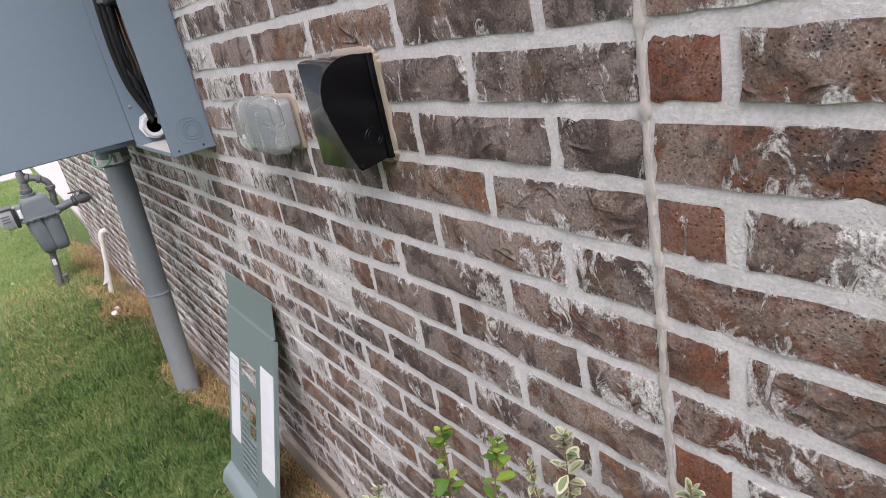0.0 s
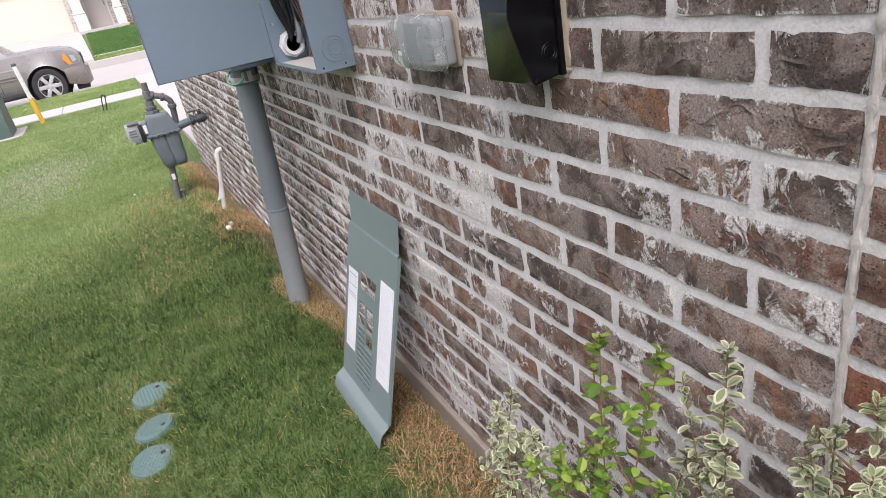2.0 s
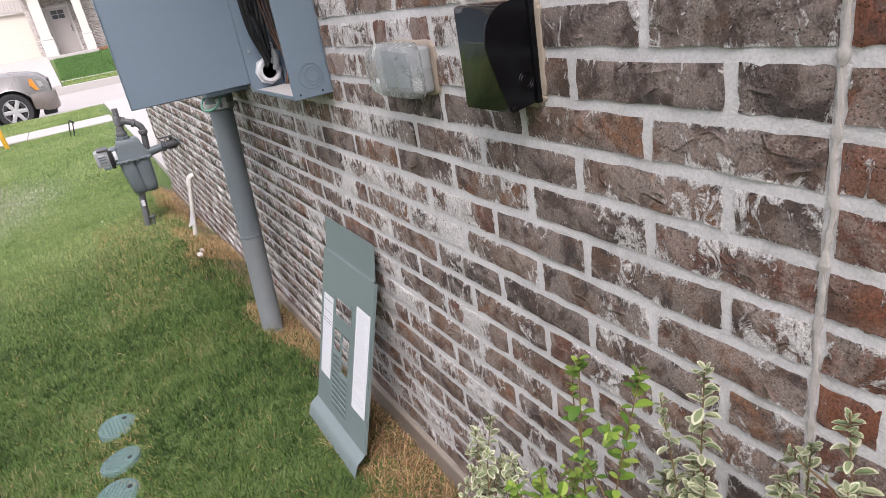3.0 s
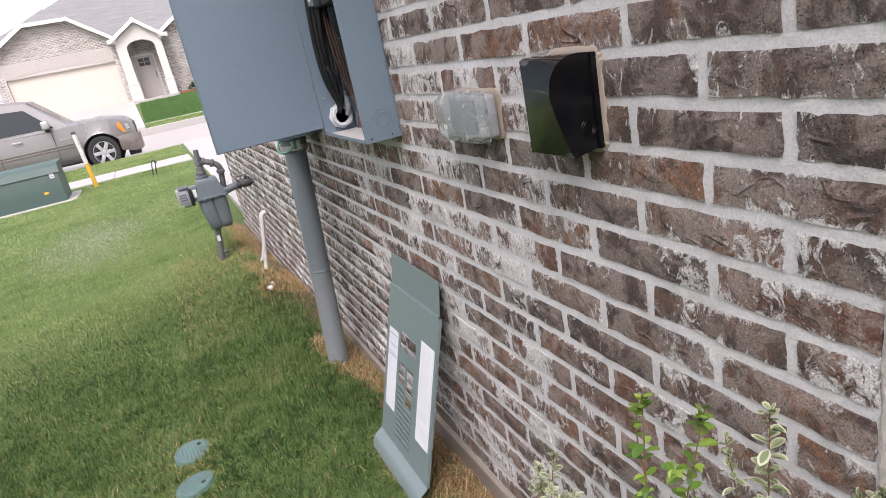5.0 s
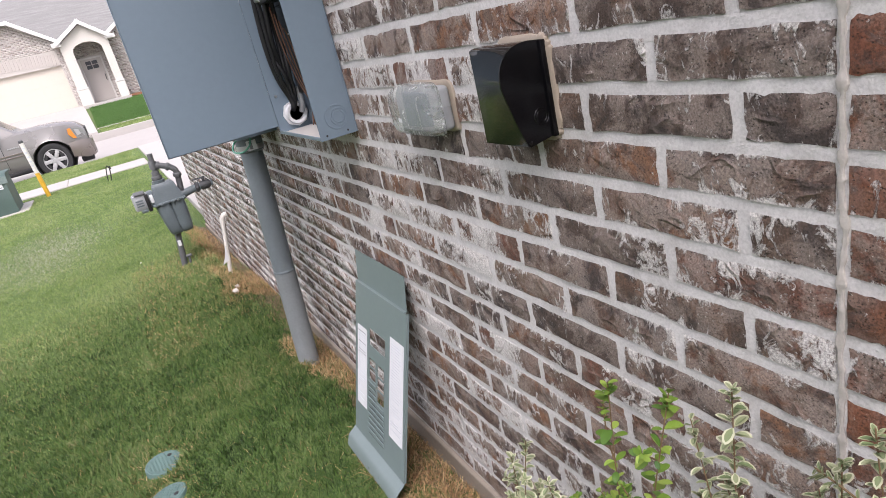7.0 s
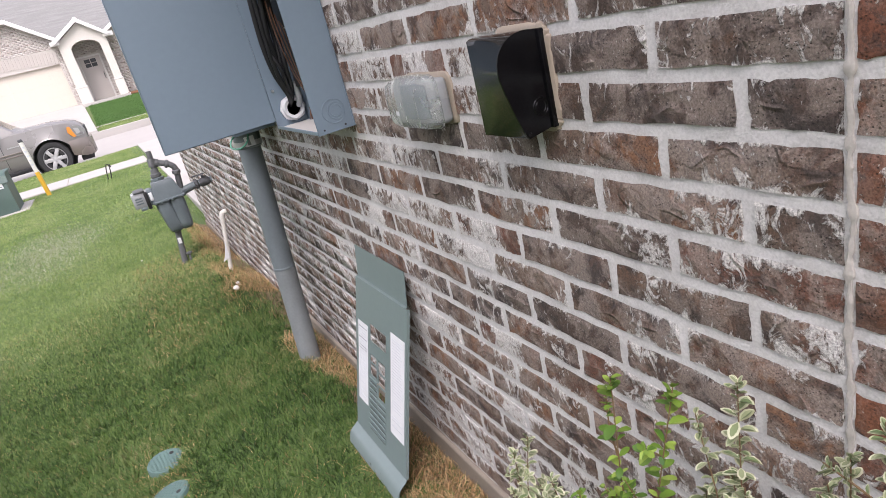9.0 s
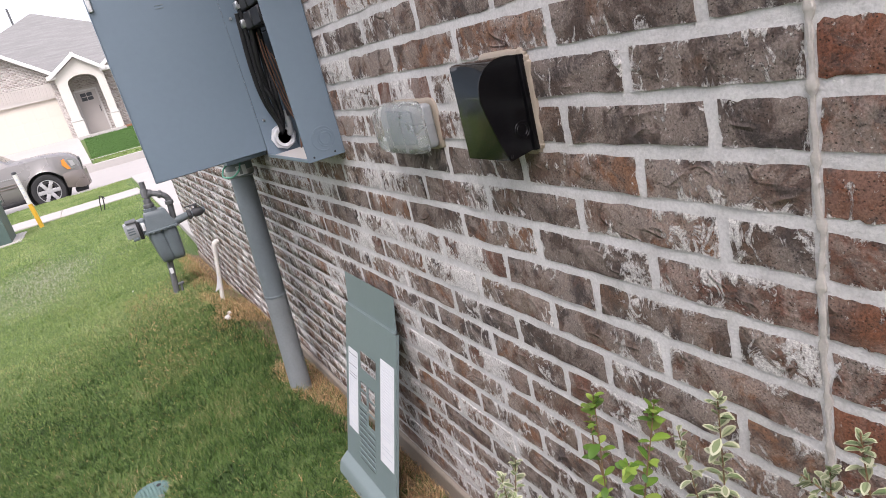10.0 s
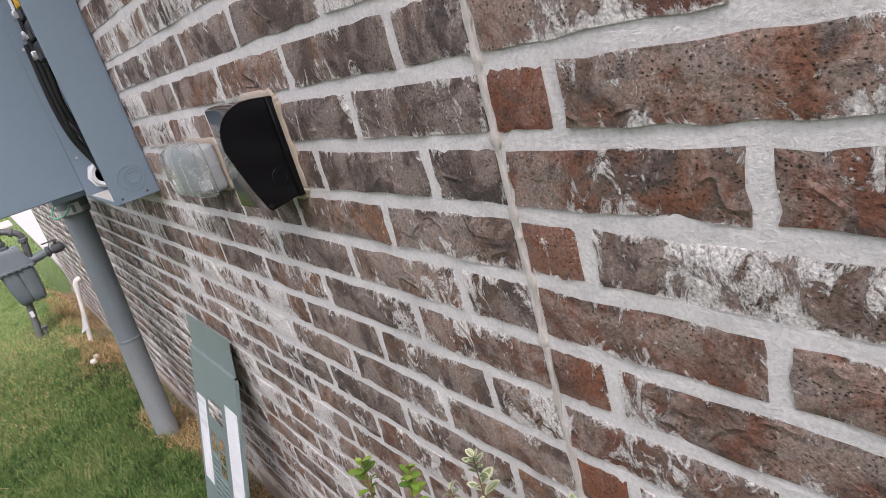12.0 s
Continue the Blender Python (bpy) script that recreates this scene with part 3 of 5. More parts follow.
# ---- things on the wall ----
def breaker_enclosure():
    y0, y1, z0, z1, d, t = 1.26, 1.66, 1.01, 1.9, 0.107, 0.003
    box = thing("electrical_enclosure", "open grey steel electrical enclosure on the brick wall", "electrical box", (0, y0, z0))
    w, h = y1 - y0, z1 - z0
    body = slab((-d, 0, 0), (-0.004, t, h), 0.001, 1)
    part("side_panel", body, M_STEEL, box)
    part("side_panel", slab((-d, w - t, 0), (-0.004, w, h), 0.001, 1), M_STEEL, box)
    part("back_panel", slab((-0.004, 0, 0), (-0.001, w, h)), M_STEEL, box)
    part("bottom_panel", slab((-d + 0.001, t, 0.001), (-0.004, w - t, 0.004)), M_BARE, box, "bare galvanised bottom")
    part("top_panel", slab((-d, t, h - t), (-0.004, w - t, h)), M_STEEL, box)
    part("flange", slab((-d - 0.001, 0.001, 0.002), (-d + 0.002, w, 0.012), 0.0008, 1), M_STEEL, box)
    # stamped knockout on the near side
    for r in (0.031, 0.022, 0.0155):
        rings = lathe([(r - 0.002, 0.0), (r - 0.0012, -0.0022), (r + 0.0012, -0.0022), (r + 0.002, 0.0)], 40, "y")
        off = 0.002 if r > 0.03 else -0.004
        part("knockout", moved(rings, Matrix.Translation((-0.047 - off, 0.001, 0.052))), M_STEEL, box)
    for x in (-0.028, -0.088):
        part("screw_hole", moved(lathe([(0.0028, 0.0), (0.0028, -0.0012), (0.0, -0.0012)], 12, "y"), Matrix.Translation((x, 0.0005, 0.011))), M_BLACK_MATT, box)
    # hub and bushings where the feeder cables come in
    for x, z, r in ((-0.045, 0.052, 0.034),):
        ring = lathe([(r - 0.011, -0.006), (r - 0.012, -0.024), (r - 0.003, -0.026), (r, -0.02), (r, 0.0)], 28, "y", None, False)
        part("bushing", moved(ring, Matrix.Translation((x, w - t, z))), M_BUSH, box, "white threaded conduit bushing")
        part("bushing_mouth", moved(lathe([(r - 0.0105, -0.0065), (0.0, -0.0065)], 24, "y"), Matrix.Translation((x, w - t, z))), M_BLACK_MATT, box)
    # feeder cables
    rng = random.Random(2)
    for k in range(6):
        f = k / 5
        sway = rng.uniform(-0.006, 0.006)
        top = (-0.092 + 0.045 * f, w - 0.115 - 0.02 * (k % 2), 0.42 + 0.06 * (k % 3))
        way = [top, (-0.1 + 0.05 * f + sway, w - 0.09 - 0.012 * (k % 2), 0.27), (-0.081 + 0.032 * f - 0.6 * sway, w - 0.075 - 0.01 * (k % 3), 0.17), (-0.055 + 0.014 * f, w - 0.05, 0.09 + 0.003 * k), (-0.045, w + 0.01, 0.055)]
        part("feeder_cable", tube(curve(way, 7), 0.0066 if k % 3 else 0.0082, 10), M_CABLE, box, "thick black feeder cable")
    for k in range(5):
        way = [(-0.06 + 0.007 * k, w - 0.13, 0.36 - 0.02 * k), (-0.062 + 0.009 * k, w - 0.14, 0.27), (-0.05 + 0.007 * k, w - 0.15, 0.16), (-0.034 + 0.003 * k, w - 0.17, 0.075), (-0.05 + 0.006 * k, w - 0.18, 0.022), (-0.028, w - 0.14, 0.06 + 0.012 * k)]
        part("wire", tube(curve(way, 7), 0.0017, 6), M_LABEL if k == 4 else M_COPPER, box, "thin wire")
    part("tape_sleeve", tube(curve([(-0.03, w - 0.06, 0.13), (-0.026, w - 0.05, 0.08), (-0.028, w - 0.03, 0.055)], 5), [0.009] * 11, 10), M_GREY_PLASTIC, box, "pale wrapped cable sleeve")
    part("locknut", moved(lathe([(0.0345, -0.004), (0.041, -0.004), (0.041, -0.011), (0.0345, -0.011)], 8, "y", None, False), Matrix.Translation((-0.045, w - t, 0.052))), M_BUSH, box, "white plastic locknut")
    # breaker stack and lugs
    part("bus_base", slab((-0.03, 0.03, 0.11), (-0.0045, w - 0.06, 0.36), 0.004, 1), M_BLACK_MATT, box)
    part("breaker_rail", slab((-0.03, 0.05, 0.361), (-0.006, w - 0.07, h - 0.08), 0.003, 1), M_BLACK_MATT, box)
    for k in range(9):
        z = 0.37 + 0.05 * k
        part("breaker", slab((-0.083, 0.11, z), (-0.03, 0.19, z + 0.044), 0.003, 1), M_BLACK_MATT, box)
        part("breaker", slab((-0.083, 0.2, z), (-0.03, w - 0.1, z + 0.044), 0.003, 1), M_BLACK_MATT, box)
        if k < 3:
            part("lug", slab((-0.094, w - 0.135, z + 0.008), (-0.07, w - 0.105, z + 0.03), 0.003, 1), M_ZINC, box, "shiny metal terminal lug")
    part("warning_tag", slab((-0.09, w - 0.23, 0.49), (-0.075, w - 0.2, 0.515), 0.002, 1), M_YELLOW, box, "yellow warning tag")
    part("label_strip", slab((-0.0865, w - 0.14, 0.50), (-0.084, w - 0.105, 0.53)), M_LABEL, box)
    for z in (0.115, 0.42):
        part("screw", moved(lathe([(0.0, -0.004), (0.004, -0.0035), (0.0045, 0.0)], 12, "y"), Matrix.Translation((-0.088, w - t, z))), M_ZINC, box)
    part("bracket", slab((-0.112, -0.005, 0.488), (-0.062, 0.0, 0.508), 0.002, 1), M_STEEL, box)
    part("screw", moved(lathe([(0.0, -0.004), (0.004, -0.0035), (0.0045, 0.0)], 12, "y"), Matrix.Translation((-0.072, -0.005, 0.498))), M_ZINC, box)
    return box


def enclosure_door():
    """The hinged door stands open, square to the wall."""
    y, z0, z1 = 1.662, 1.033, 1.885
    x0, x1 = -0.447, -0.1065
    bm = slab((x0, y, z0), (x1, y + 0.002, z1), 0.0006, 1)
    slab((x0, y - 0.002, z0), (x0 + 0.0025, y + 0.016, z1), 0.0006, 1, bm)
    slab((x0, y + 0.0, z0), (x1, y + 0.016, z0 + 0.0025), 0.0006, 1, bm)
    door = tagged(new("enclosure_door"), "grey steel enclosure door standing open", "door")
    door.location = (x1, y, z0)
    back = Matrix.Translation((-x1, -y, -z0))
    part("door_panel", moved(bm, back), M_STEEL, door)
    for k in range(3):
        part("hinge", moved(tube([(x1 + 0.001, y + 0.006, z0 + 0.06 + 0.24 * k), (x1 + 0.001, y + 0.006, z0 + 0.1 + 0.24 * k)], 0.004, 10), back), M_STEEL, door)
    part("latch", moved(slab((x0 + 0.002, y - 0.008, 1.515), (x0 + 0.014, y, 1.56), 0.002, 1), back), M_BUSH, door, "pale sliding latch")
    for k, z in enumerate((1.494, 1.502, 1.522, 1.53)):
        part("pressed_rib", moved(slab((-0.28, y - 0.001, z), (-0.256, y + 0.0005, z + 0.0018), 0.0005, 1), back), M_PVC_GREY, door)
    return door


def meter_socket():
    box = thing("meter_socket", "grey steel meter socket box on the brick wall", "electrical box", (0, 2.14, 0.97))
    part("body", slab((-0.16, 0, 0), (-0.001, 0.38, 0.6), 0.004), M_STEEL, box)
    part("nipple", tube([(-0.05, -0.478, 0.09), (-0.05, 0.002, 0.09)], 0.03, 20), M_PVC_GREY, box)
    way = [(-0.1, 0.05, 0.0), (-0.12, 0.02, -0.03), (-0.15, 0.04, -0.05), (-0.17, 0.1, -0.045), (-0.15, 0.15, -0.02), (-0.11, 0.14, 0.003)]
    part("ground_wire", tube(curve(way, 6), 0.0035, 8), M_GREEN_WIRE, box, "loop of green ground wire")
    return box


def service_conduit():
    foot, head = Vector((-0.148, 2.335, -0.14)), Vector((-0.082, 2.335, 0.965))
    pipe = thing("conduit", "grey plastic service conduit rising from the soil", "pipe", foot)
    at = lambda z: (head - foot) * ((z - foot.z) / (head.z - foot.z))  # noqa: E731
    part("pipe", tube([at(-0.14), at(0.355)], 0.0465, 32), M_PVC_DUSTY, pipe, "lower pipe splashed with dust")
    part("upper_pipe", tube([at(0.35), at(0.9)], 0.046, 32), M_PVC_GREY, pipe)
    part("coupling", tube([at(0.352), at(0.355), at(0.362), at(0.365)], [0.046, 0.0478, 0.0478, 0.046], 32), M_PVC_GREY, pipe)
    part("hub", tube([at(0.895), at(0.9), at(0.93), at(0.985)], [0.046, 0.053, 0.055, 0.055], 32), M_PVC_GREY, pipe)
    strap = tube([at(0.905), at(0.925)], 0.057, 32)
    part("strap", strap, M_ZINC, pipe, "shiny metal strap")
    part("label", slab((0.04, -0.0585, 1.045), (0.08, -0.0565, 1.085)), M_LABEL, pipe, "small printed label")
    part("print_bar", slab((0.05, -0.06, 1.05), (0.062, -0.058, 1.08)), M_INK, pipe)
    return pipe


def smear(y0, y1, z0, z1, x, rough, seed):
    """A hand-smeared pad of caulk behind a fitting: a rounded rectangle with a wandering edge."""
    bm = bmesh.new()
    n, cy, cz = 200, (y0 + y1) / 2, (z0 + z1) / 2
    rings = []
    for grow, depth in ((0.003, 0.005), (0.0015, x * 0.5), (-0.001, x * 0.9), (-0.006, x)):
        ring = []
        for i in range(n):
            a = 2 * math.pi * i / n
            c, s_ = math.cos(a), math.sin(a)
            e = rough * noise.noise(Vector((c * 3.2 + seed, s_ * 3.2, 0))) + 0.5 * rough * noise.noise(Vector((c * 11, s_ * 11, seed)))
            ry, rz = (y1 - y0) / 2 + grow + e, (z1 - z0) / 2 + grow + e
            ring.append(bm.verts.new((depth, cy + ry * math.copysign(abs(c) ** 0.3, c), cz + rz * math.copysign(abs(s_) ** 0.3, s_))))
        rings.append(ring)
    for a, b in zip(rings, rings[1:]):
        for i in range(n):
            bm.faces.new((a[i], a[(i + 1) % n], b[(i + 1) % n], b[i]))
    bm.faces.new(rings[-1])
    return bm


def dome(w, h, rows, corner=0.3):
    """A shell of rounded rectangles: each row is (x, inset, drop)."""
    bm = bmesh.new()
    n, rings = 40, []
    for x, inset, drop in rows:
        ring = []
        for i in range(n):
            a = 2 * math.pi * (i + 0.5) / n
            c, s_ = math.cos(a), math.sin(a)
            ring.append(bm.verts.new((x, w / 2 + (w / 2 - inset) * math.copysign(abs(c) ** corner, c), h / 2 - drop + (h / 2 - inset) * math.copysign(abs(s_) ** corner, s_))))
        rings.append(ring)
    for a, b in zip(rings, rings[1:]):
        for i in range(n):
            bm.faces.new((a[i], a[(i + 1) % n], b[(i + 1) % n], b[i]))
    bm.faces.new(rings[-1])
    return bm


def receptacle_cover():
    """A weatherproof cover: pale back, clear bubble in front."""
    y0, y1, z0, z1 = 0.714, 0.885, 1.04, 1.128
    box = thing("outlet_cover", "clear plastic weatherproof outlet cover with grey base", "outlet cover", (0, y0, z0))
    w, h = y1 - y0, z1 - z0
    part("caulk", smear(-0.004, w + 0.005, -0.003, h + 0.007, -0.003, 0.003, 2), M_TAN_CAULK, box, "tan caulk seam")
    part("base", slab((-0.031, 0.002, 0.002), (-0.002, w - 0.002, h), 0.01, 4), M_GREY_PLASTIC, box, "pale grey plastic base")
    part("bubble", dome(w + 0.012, h + 0.014, [(-0.027, 0.004, 0.006), (-0.029, 0.0, 0.006), (-0.034, 0.0005, 0.006), (-0.046, 0.003, 0.0065), (-0.055, 0.008, 0.007), (-0.0595, 0.016, 0.0075), (-0.061, 0.026, 0.008)]), M_CLEAR, box, "scuffed milky clear plastic bubble")
    part("rim", dome(w + 0.016, h + 0.018, [(-0.0265, 0.006, 0.008), (-0.0262, 0.0, 0.008), (-0.0285, 0.0, 0.008), (-0.0288, 0.006, 0.008)]), M_CLEAR, box, "thin clear rim")
    part("rib", slab((-0.0625, 0.034, 0.006), (-0.0608, 0.038, h - 0.02), 0.0008, 1), M_CLEAR, box)
    part("latch", slab((-0.056, -0.011, 0.012), (-0.036, -0.006, 0.034), 0.002, 1), M_CLEAR, box)
    # darker grey slab stands in for the shaded recess behind the bubble
    part("recess_shade", slab((-0.0335, 0.04, 0.014), (-0.0308, 0.13, 0.076), 0.001, 1), M_PVC_GREY, box)
    part("sticker", slab((-0.062, 0.118, 0.026), (-0.0612, 0.131, 0.034)), M_LABEL, box)
    return box


def vent_hood():
    """Black hood: rolled top, face raking back to an open bottom, rounded towards its far end."""
    y0, y1 = 0.414, 0.533
    hood = thing("vent_hood", "glossy black plastic vent hood caulked to the brick", "vent hood", (0, y0, 1.04))
    w = y1 - y0
    prof = [(-0.006, 0.147), (-0.03, 0.151)]
    for k in range(9):
        a = radians(90 * k / 8)
        prof.append((-0.042 - 0.046 * math.sin(a), 0.151 - 0.043 * (1 - math.cos(a))))
    prof += [(-0.0885, 0.098), (-0.083, 0.075), (-0.071, 0.035), (-0.060, 0.006), (-0.056, 0.002)]
    bm = bmesh.new()
    cols = 14
    grid = []
    for i in range(cols + 1):
        s = i / cols
        grid.append([bm.verts.new((x + (max(x, -0.056) - x) * s, w * s, z)) for x, z in prof])
    for a, b in zip(grid, grid[1:]):
        for k in range(len(prof) - 1):
            bm.faces.new((a[k], b[k], b[k + 1], a[k + 1]))
    part("cover", bm, M_BLACK, hood)
    side = [(x, z) for x, z in prof] + [(-0.012, 0.008)]
    part("side_plate", prism(side, (0.0008, 0.003), "y"), M_BLACK_SIDE, hood)
    far = [(max(x, -0.056), z) for x, z in prof] + [(-0.012, 0.008)]
    part("side_plate", prism(far, (w - 0.003, w - 0.0008), "y"), M_BLACK_SIDE, hood)
    part("back_plate", slab((-0.013, -0.0035, 0.006), (-0.002, w + 0.003, 0.148), 0.0025, 2), M_BLACK_SIDE, hood)
    part("caulk", smear(-0.0085, w + 0.006, 0.0, 0.1545, -0.0045, 0.0045, 6), M_TAN_CAULK, hood, "smeared tan caulk seam")
    for r in (0.009, 0.013):
        ring = lathe([(r - 0.0006, 0.0), (r, -0.0009), (r + 0.0006, 0.0)], 28, "y", None, False)
        part("moulded_ring", moved(ring, Matrix.Translation((-0.027, 0.0008, 0.042))), M_BLACK, hood)
    part("screw_boss", moved(lathe([(0.0, -0.003), (0.0035, -0.002), (0.004, 0.002)], 12, "y"), Matrix.Translation((-0.055, 0.001, 0.009))), M_BLACK, hood)
    return hood


def cover_panel():
    """The enclosure's dead front, taken off and leaned on the wall."""
    yl, yr = 1.547, 1.158
    foot, head = Vector((-0.196, 0, -0.012)), Vector((-0.014, 0, 0.6))
    up = (head - foot)
    long = up.length
    up.normalize()
    out = Vector((-up.z, 0, up.x))
    m = Matrix(((0, up.x, out.x, foot.x), (-1, 0, 0, yl), (0, up.z, out.z, foot.z), (0, 0, 0, 1)))
    panel = thing("panel_cover", "grey-green steel breaker panel cover leaning on the wall", "panel cover")
    panel.matrix_world = m
    W, t = yl - yr, 0.0018
    V = lambda v: v * long  # noqa: E731
    body = V(0.835)
    # the sheet is pieced round its openings
    holes = [(0.31, 0.63, 0.545, 0.635), (0.31, 0.44, 0.435, 0.475), (0.31, 0.44, 0.365, 0.425), (0.475, 0.61, 0.415, 0.475), (0.475, 0.61, 0.345, 0.405), (0.475, 0.61, 0.275, 0.335)]
    us = sorted({0.0, 1.0, *(h[0] for h in holes), *(h[1] for h in holes)})
    vs = sorted({0.0, 0.835, *(h[2] for h in holes), *(h[3] for h in holes)})
    bm = bmesh.new()
    for a, b in zip(us, us[1:]):
        for c, d in zip(vs, vs[1:]):
            mu, mv = (a + b) / 2, (c + d) / 2
            if any(h[0] < mu < h[1] and h[2] < mv < h[3] for h in holes):
                continue
            slab((a * W, V(c), 0), (b * W, V(d), t), 0, 1, bm)
    bmesh.ops.remove_doubles(bm, verts=bm.verts, dist=1e-5)
    inner = [f for f in bm.faces if all(len(e.link_faces) > 2 for e in f.edges)]
    bmesh.ops.delete(bm, geom=inner, context="FACES")
    part("face", bm, M_STEEL_GREEN, panel, "", False)
    part("top_flange", prism([(body - 0.002, t), (body + 0.001, -0.0075), (V(1.0), 0.003), (V(1.0), 0.0012), (body + 0.001, -0.0093), (body - 0.004, 0)], (-0.003, W - 0.02), "x"), M_STEEL_GREEN, panel, "", False)
    lip = [(0.0, 0.0), (0.0, t), (-0.008, 0.006), (-0.022, 0.019), (-0.034, 0.026), (-0.07, 0.029), (-0.07, 0.027), (-0.035, 0.024), (-0.023, 0.0175), (-0.009, 0.004)]
    part("bottom_lip", prism(lip, (-0.008, W + 0.004), "x"), M_STEEL_GREEN, panel, "bent bottom lip")
    part("edge", slab((-0.0004, 0, -0.007), (0.0014, body, t - 0.0005)), M_STEEL_GREEN, panel)
    part("edge", slab((W - 0.0014, 0, -0.007), (W + 0.0004, body, t - 0.0005)), M_STEEL_GREEN, panel)
    for u0, u1, top in ((0.305, 0.445, 0.352), (0.47, 0.615, 0.262)):
        v = top
        while v > 0.06:
            slat = part("twistout", prism([(V(v - 0.025), t - 0.0006), (V(v - 0.025), t + 0.0008), (V(v - 0.0045), t + 0.003), (V(v - 0.003), t - 0.0006)], (u0 * W, u1 * W), "x"), M_STEEL_GREEN, panel, "", False)
            part("slot", slab((u0 * W, V(v - 0.0295), t - 0.0004), (u1 * W, V(v - 0.0255), t + 0.0007)), M_BLACK_MATT, slat)
            v -= 0.0295
    rng = random.Random(4)
    for u0, u1, v0, v1 in ((0.055, 0.26, 0.17, 0.61), (0.72, 0.965, 0.165, 0.675)):
        sheet = part("sticker", slab((u0 * W, V(v0), t), (u1 * W, V(v1), t + 0.0006)), M_LABEL, panel, "white printed instruction sticker")
        v, n = v1 - 0.03, 0
        while v > v0 + 0.03:
            heavy = u0 < 0.5 and n in (0, 4, 7, 8)
            a = u0 + 0.02 + (0 if heavy else 0.01)
            b = u1 - 0.02 - (0 if heavy else rng.uniform(0, 0.06))
            thick = 0.004 if heavy else 0.0035
            if heavy or v > v0 + (0.2 if u0 > 0.5 else 0.12) or rng.random() < 0.4:
                part("print_bar", slab((a * W, V(v), t + 0.0006), (b * W, V(v + thick), t + 0.0011)), M_INK if heavy else M_INK_PALE, sheet)
            v -= 0.0145
            n += 1
    return panel


breaker_enclosure()
enclosure_door()
meter_socket()
service_conduit()
receptacle_cover()
vent_hood()
cover_panel()


# ---- gas meter and pipe stub ----
def gas_meter():
    g = thing("gas_meter", "weathered grey gas meter with pipes on the lawn", "gas meter", (-0.409, 4.72, -0.129))
    g.scale = (1.087, 1.087, 1.085)
    o = Vector((-0.375, 4.3, -0.04))
    P = lambda x, y, z: Vector((x, y, z)) - o  # noqa: E731
    c = -0.312
    up = bmesh.new()
    rows = [(0.455, 0.1, 0.075), (0.475, 0.098, 0.073), (0.545, 0.075, 0.062), (0.575, 0.07, 0.056), (0.583, 0.062, 0.05)]
    for (za, wa, da), (zb, wb, db) in zip(rows, rows[1:]):
        lo = [up.verts.new(P(c + sx * wa, 4.3 + sy * da, za)) for sx, sy in ((-1, -1), (1, -1), (1, 1), (-1, 1))]
        hi = [up.verts.new(P(c + sx * wb, 4.3 + sy * db, zb)) for sx, sy in ((-1, -1), (1, -1), (1, 1), (-1, 1))]
        for i in range(4):
            up.faces.new((lo[i], lo[(i + 1) % 4], hi[(i + 1) % 4], hi[i]))
        if zb == rows[-1][0]:
            up.faces.new(hi)
    bmesh.ops.remove_doubles(up, verts=up.verts, dist=1e-4)
    bmesh.ops.bevel(up, geom=[e for e in up.edges], offset=0.006, segments=2, affect="EDGES")
    part("upper_case", up, M_GAS, g)
    part("flange", moved(slab((c - 0.108, 4.215, 0.444), (c + 0.108, 4.385, 0.46), 0.006), Matrix.Translation(-o)), M_GAS, g)
    for k in range(6):
        part("bolt", moved(lathe([(0.0, -0.008), (0.009, -0.006), (0.012, 0.004)], 8, "y"), Matrix.Translation(P(c - 0.09 + 0.036 * k, 4.214, 0.452 - 0.003 * (k % 2)))), M_GAS, g)
    for sx in (-1, 1):
        low = bmesh.new()
        rings = []
        for z, w, d in ((0.446, 0.05, 0.074), (0.40, 0.051, 0.076), (0.33, 0.049, 0.075), (0.27, 0.046, 0.071), (0.238, 0.043, 0.066), (0.222, 0.037, 0.056), (0.216, 0.028, 0.044)):
            ring = []
            for i in range(20):
                a = 2 * math.pi * i / 20
                ca, sa = math.cos(a), math.sin(a)
                q = 0.5
                shift = (0.446 - z) * (0.1 if sx < 0 else 0.0)
                ring.append(low.verts.new(P(c + shift + sx * 0.046 + w * math.copysign(abs(ca) ** q, ca), 4.3 + d * math.copysign(abs(sa) ** q, sa), z)))
            rings.append(ring)
        for a, b in zip(rings, rings[1:]):
            for i in range(20):
                low.faces.new((a[i], a[(i + 1) % 20], b[(i + 1) % 20], b[i]))
        low.faces.new(rings[-1])
        part("diaphragm_case", low, M_GAS, g)
    index = part("index_box", moved(slab((-0.53, 4.24, 0.445), (-0.425, 4.34, 0.55), 0.012), Matrix.Translation(-o)), M_GREY_PLASTIC, g, "pale grey meter index box")
    part("index_window", moved(slab((-0.518, 4.237, 0.465), (-0.462, 4.242, 0.525), 0.002, 1), Matrix.Translation(-o)), M_GREY_PLASTIC, index)
    for k in range(3):
        part("dial_row", moved(slab((-0.513, 4.234, 0.474 + 0.017 * k), (-0.468, 4.2365, 0.482 + 0.017 * k)), Matrix.Translation(-o)), M_GAS, index)
    part("index_cap", moved(slab((-0.51, 4.232, 0.548), (-0.44, 4.345, 0.562), 0.004, 1), Matrix.Translation(-o)), M_GAS_PIPE, index)
    part("index_hinge", moved(slab((-0.5, 4.238, 0.425), (-0.455, 4.335, 0.447), 0.005, 1), Matrix.Translation(-o)), M_GAS, index)
    part("index_band", moved(slab((-0.452, 4.23, 0.425), (-0.428, 4.35, 0.545), 0.006), Matrix.Translation(-o)), M_BLACK_MATT, index)
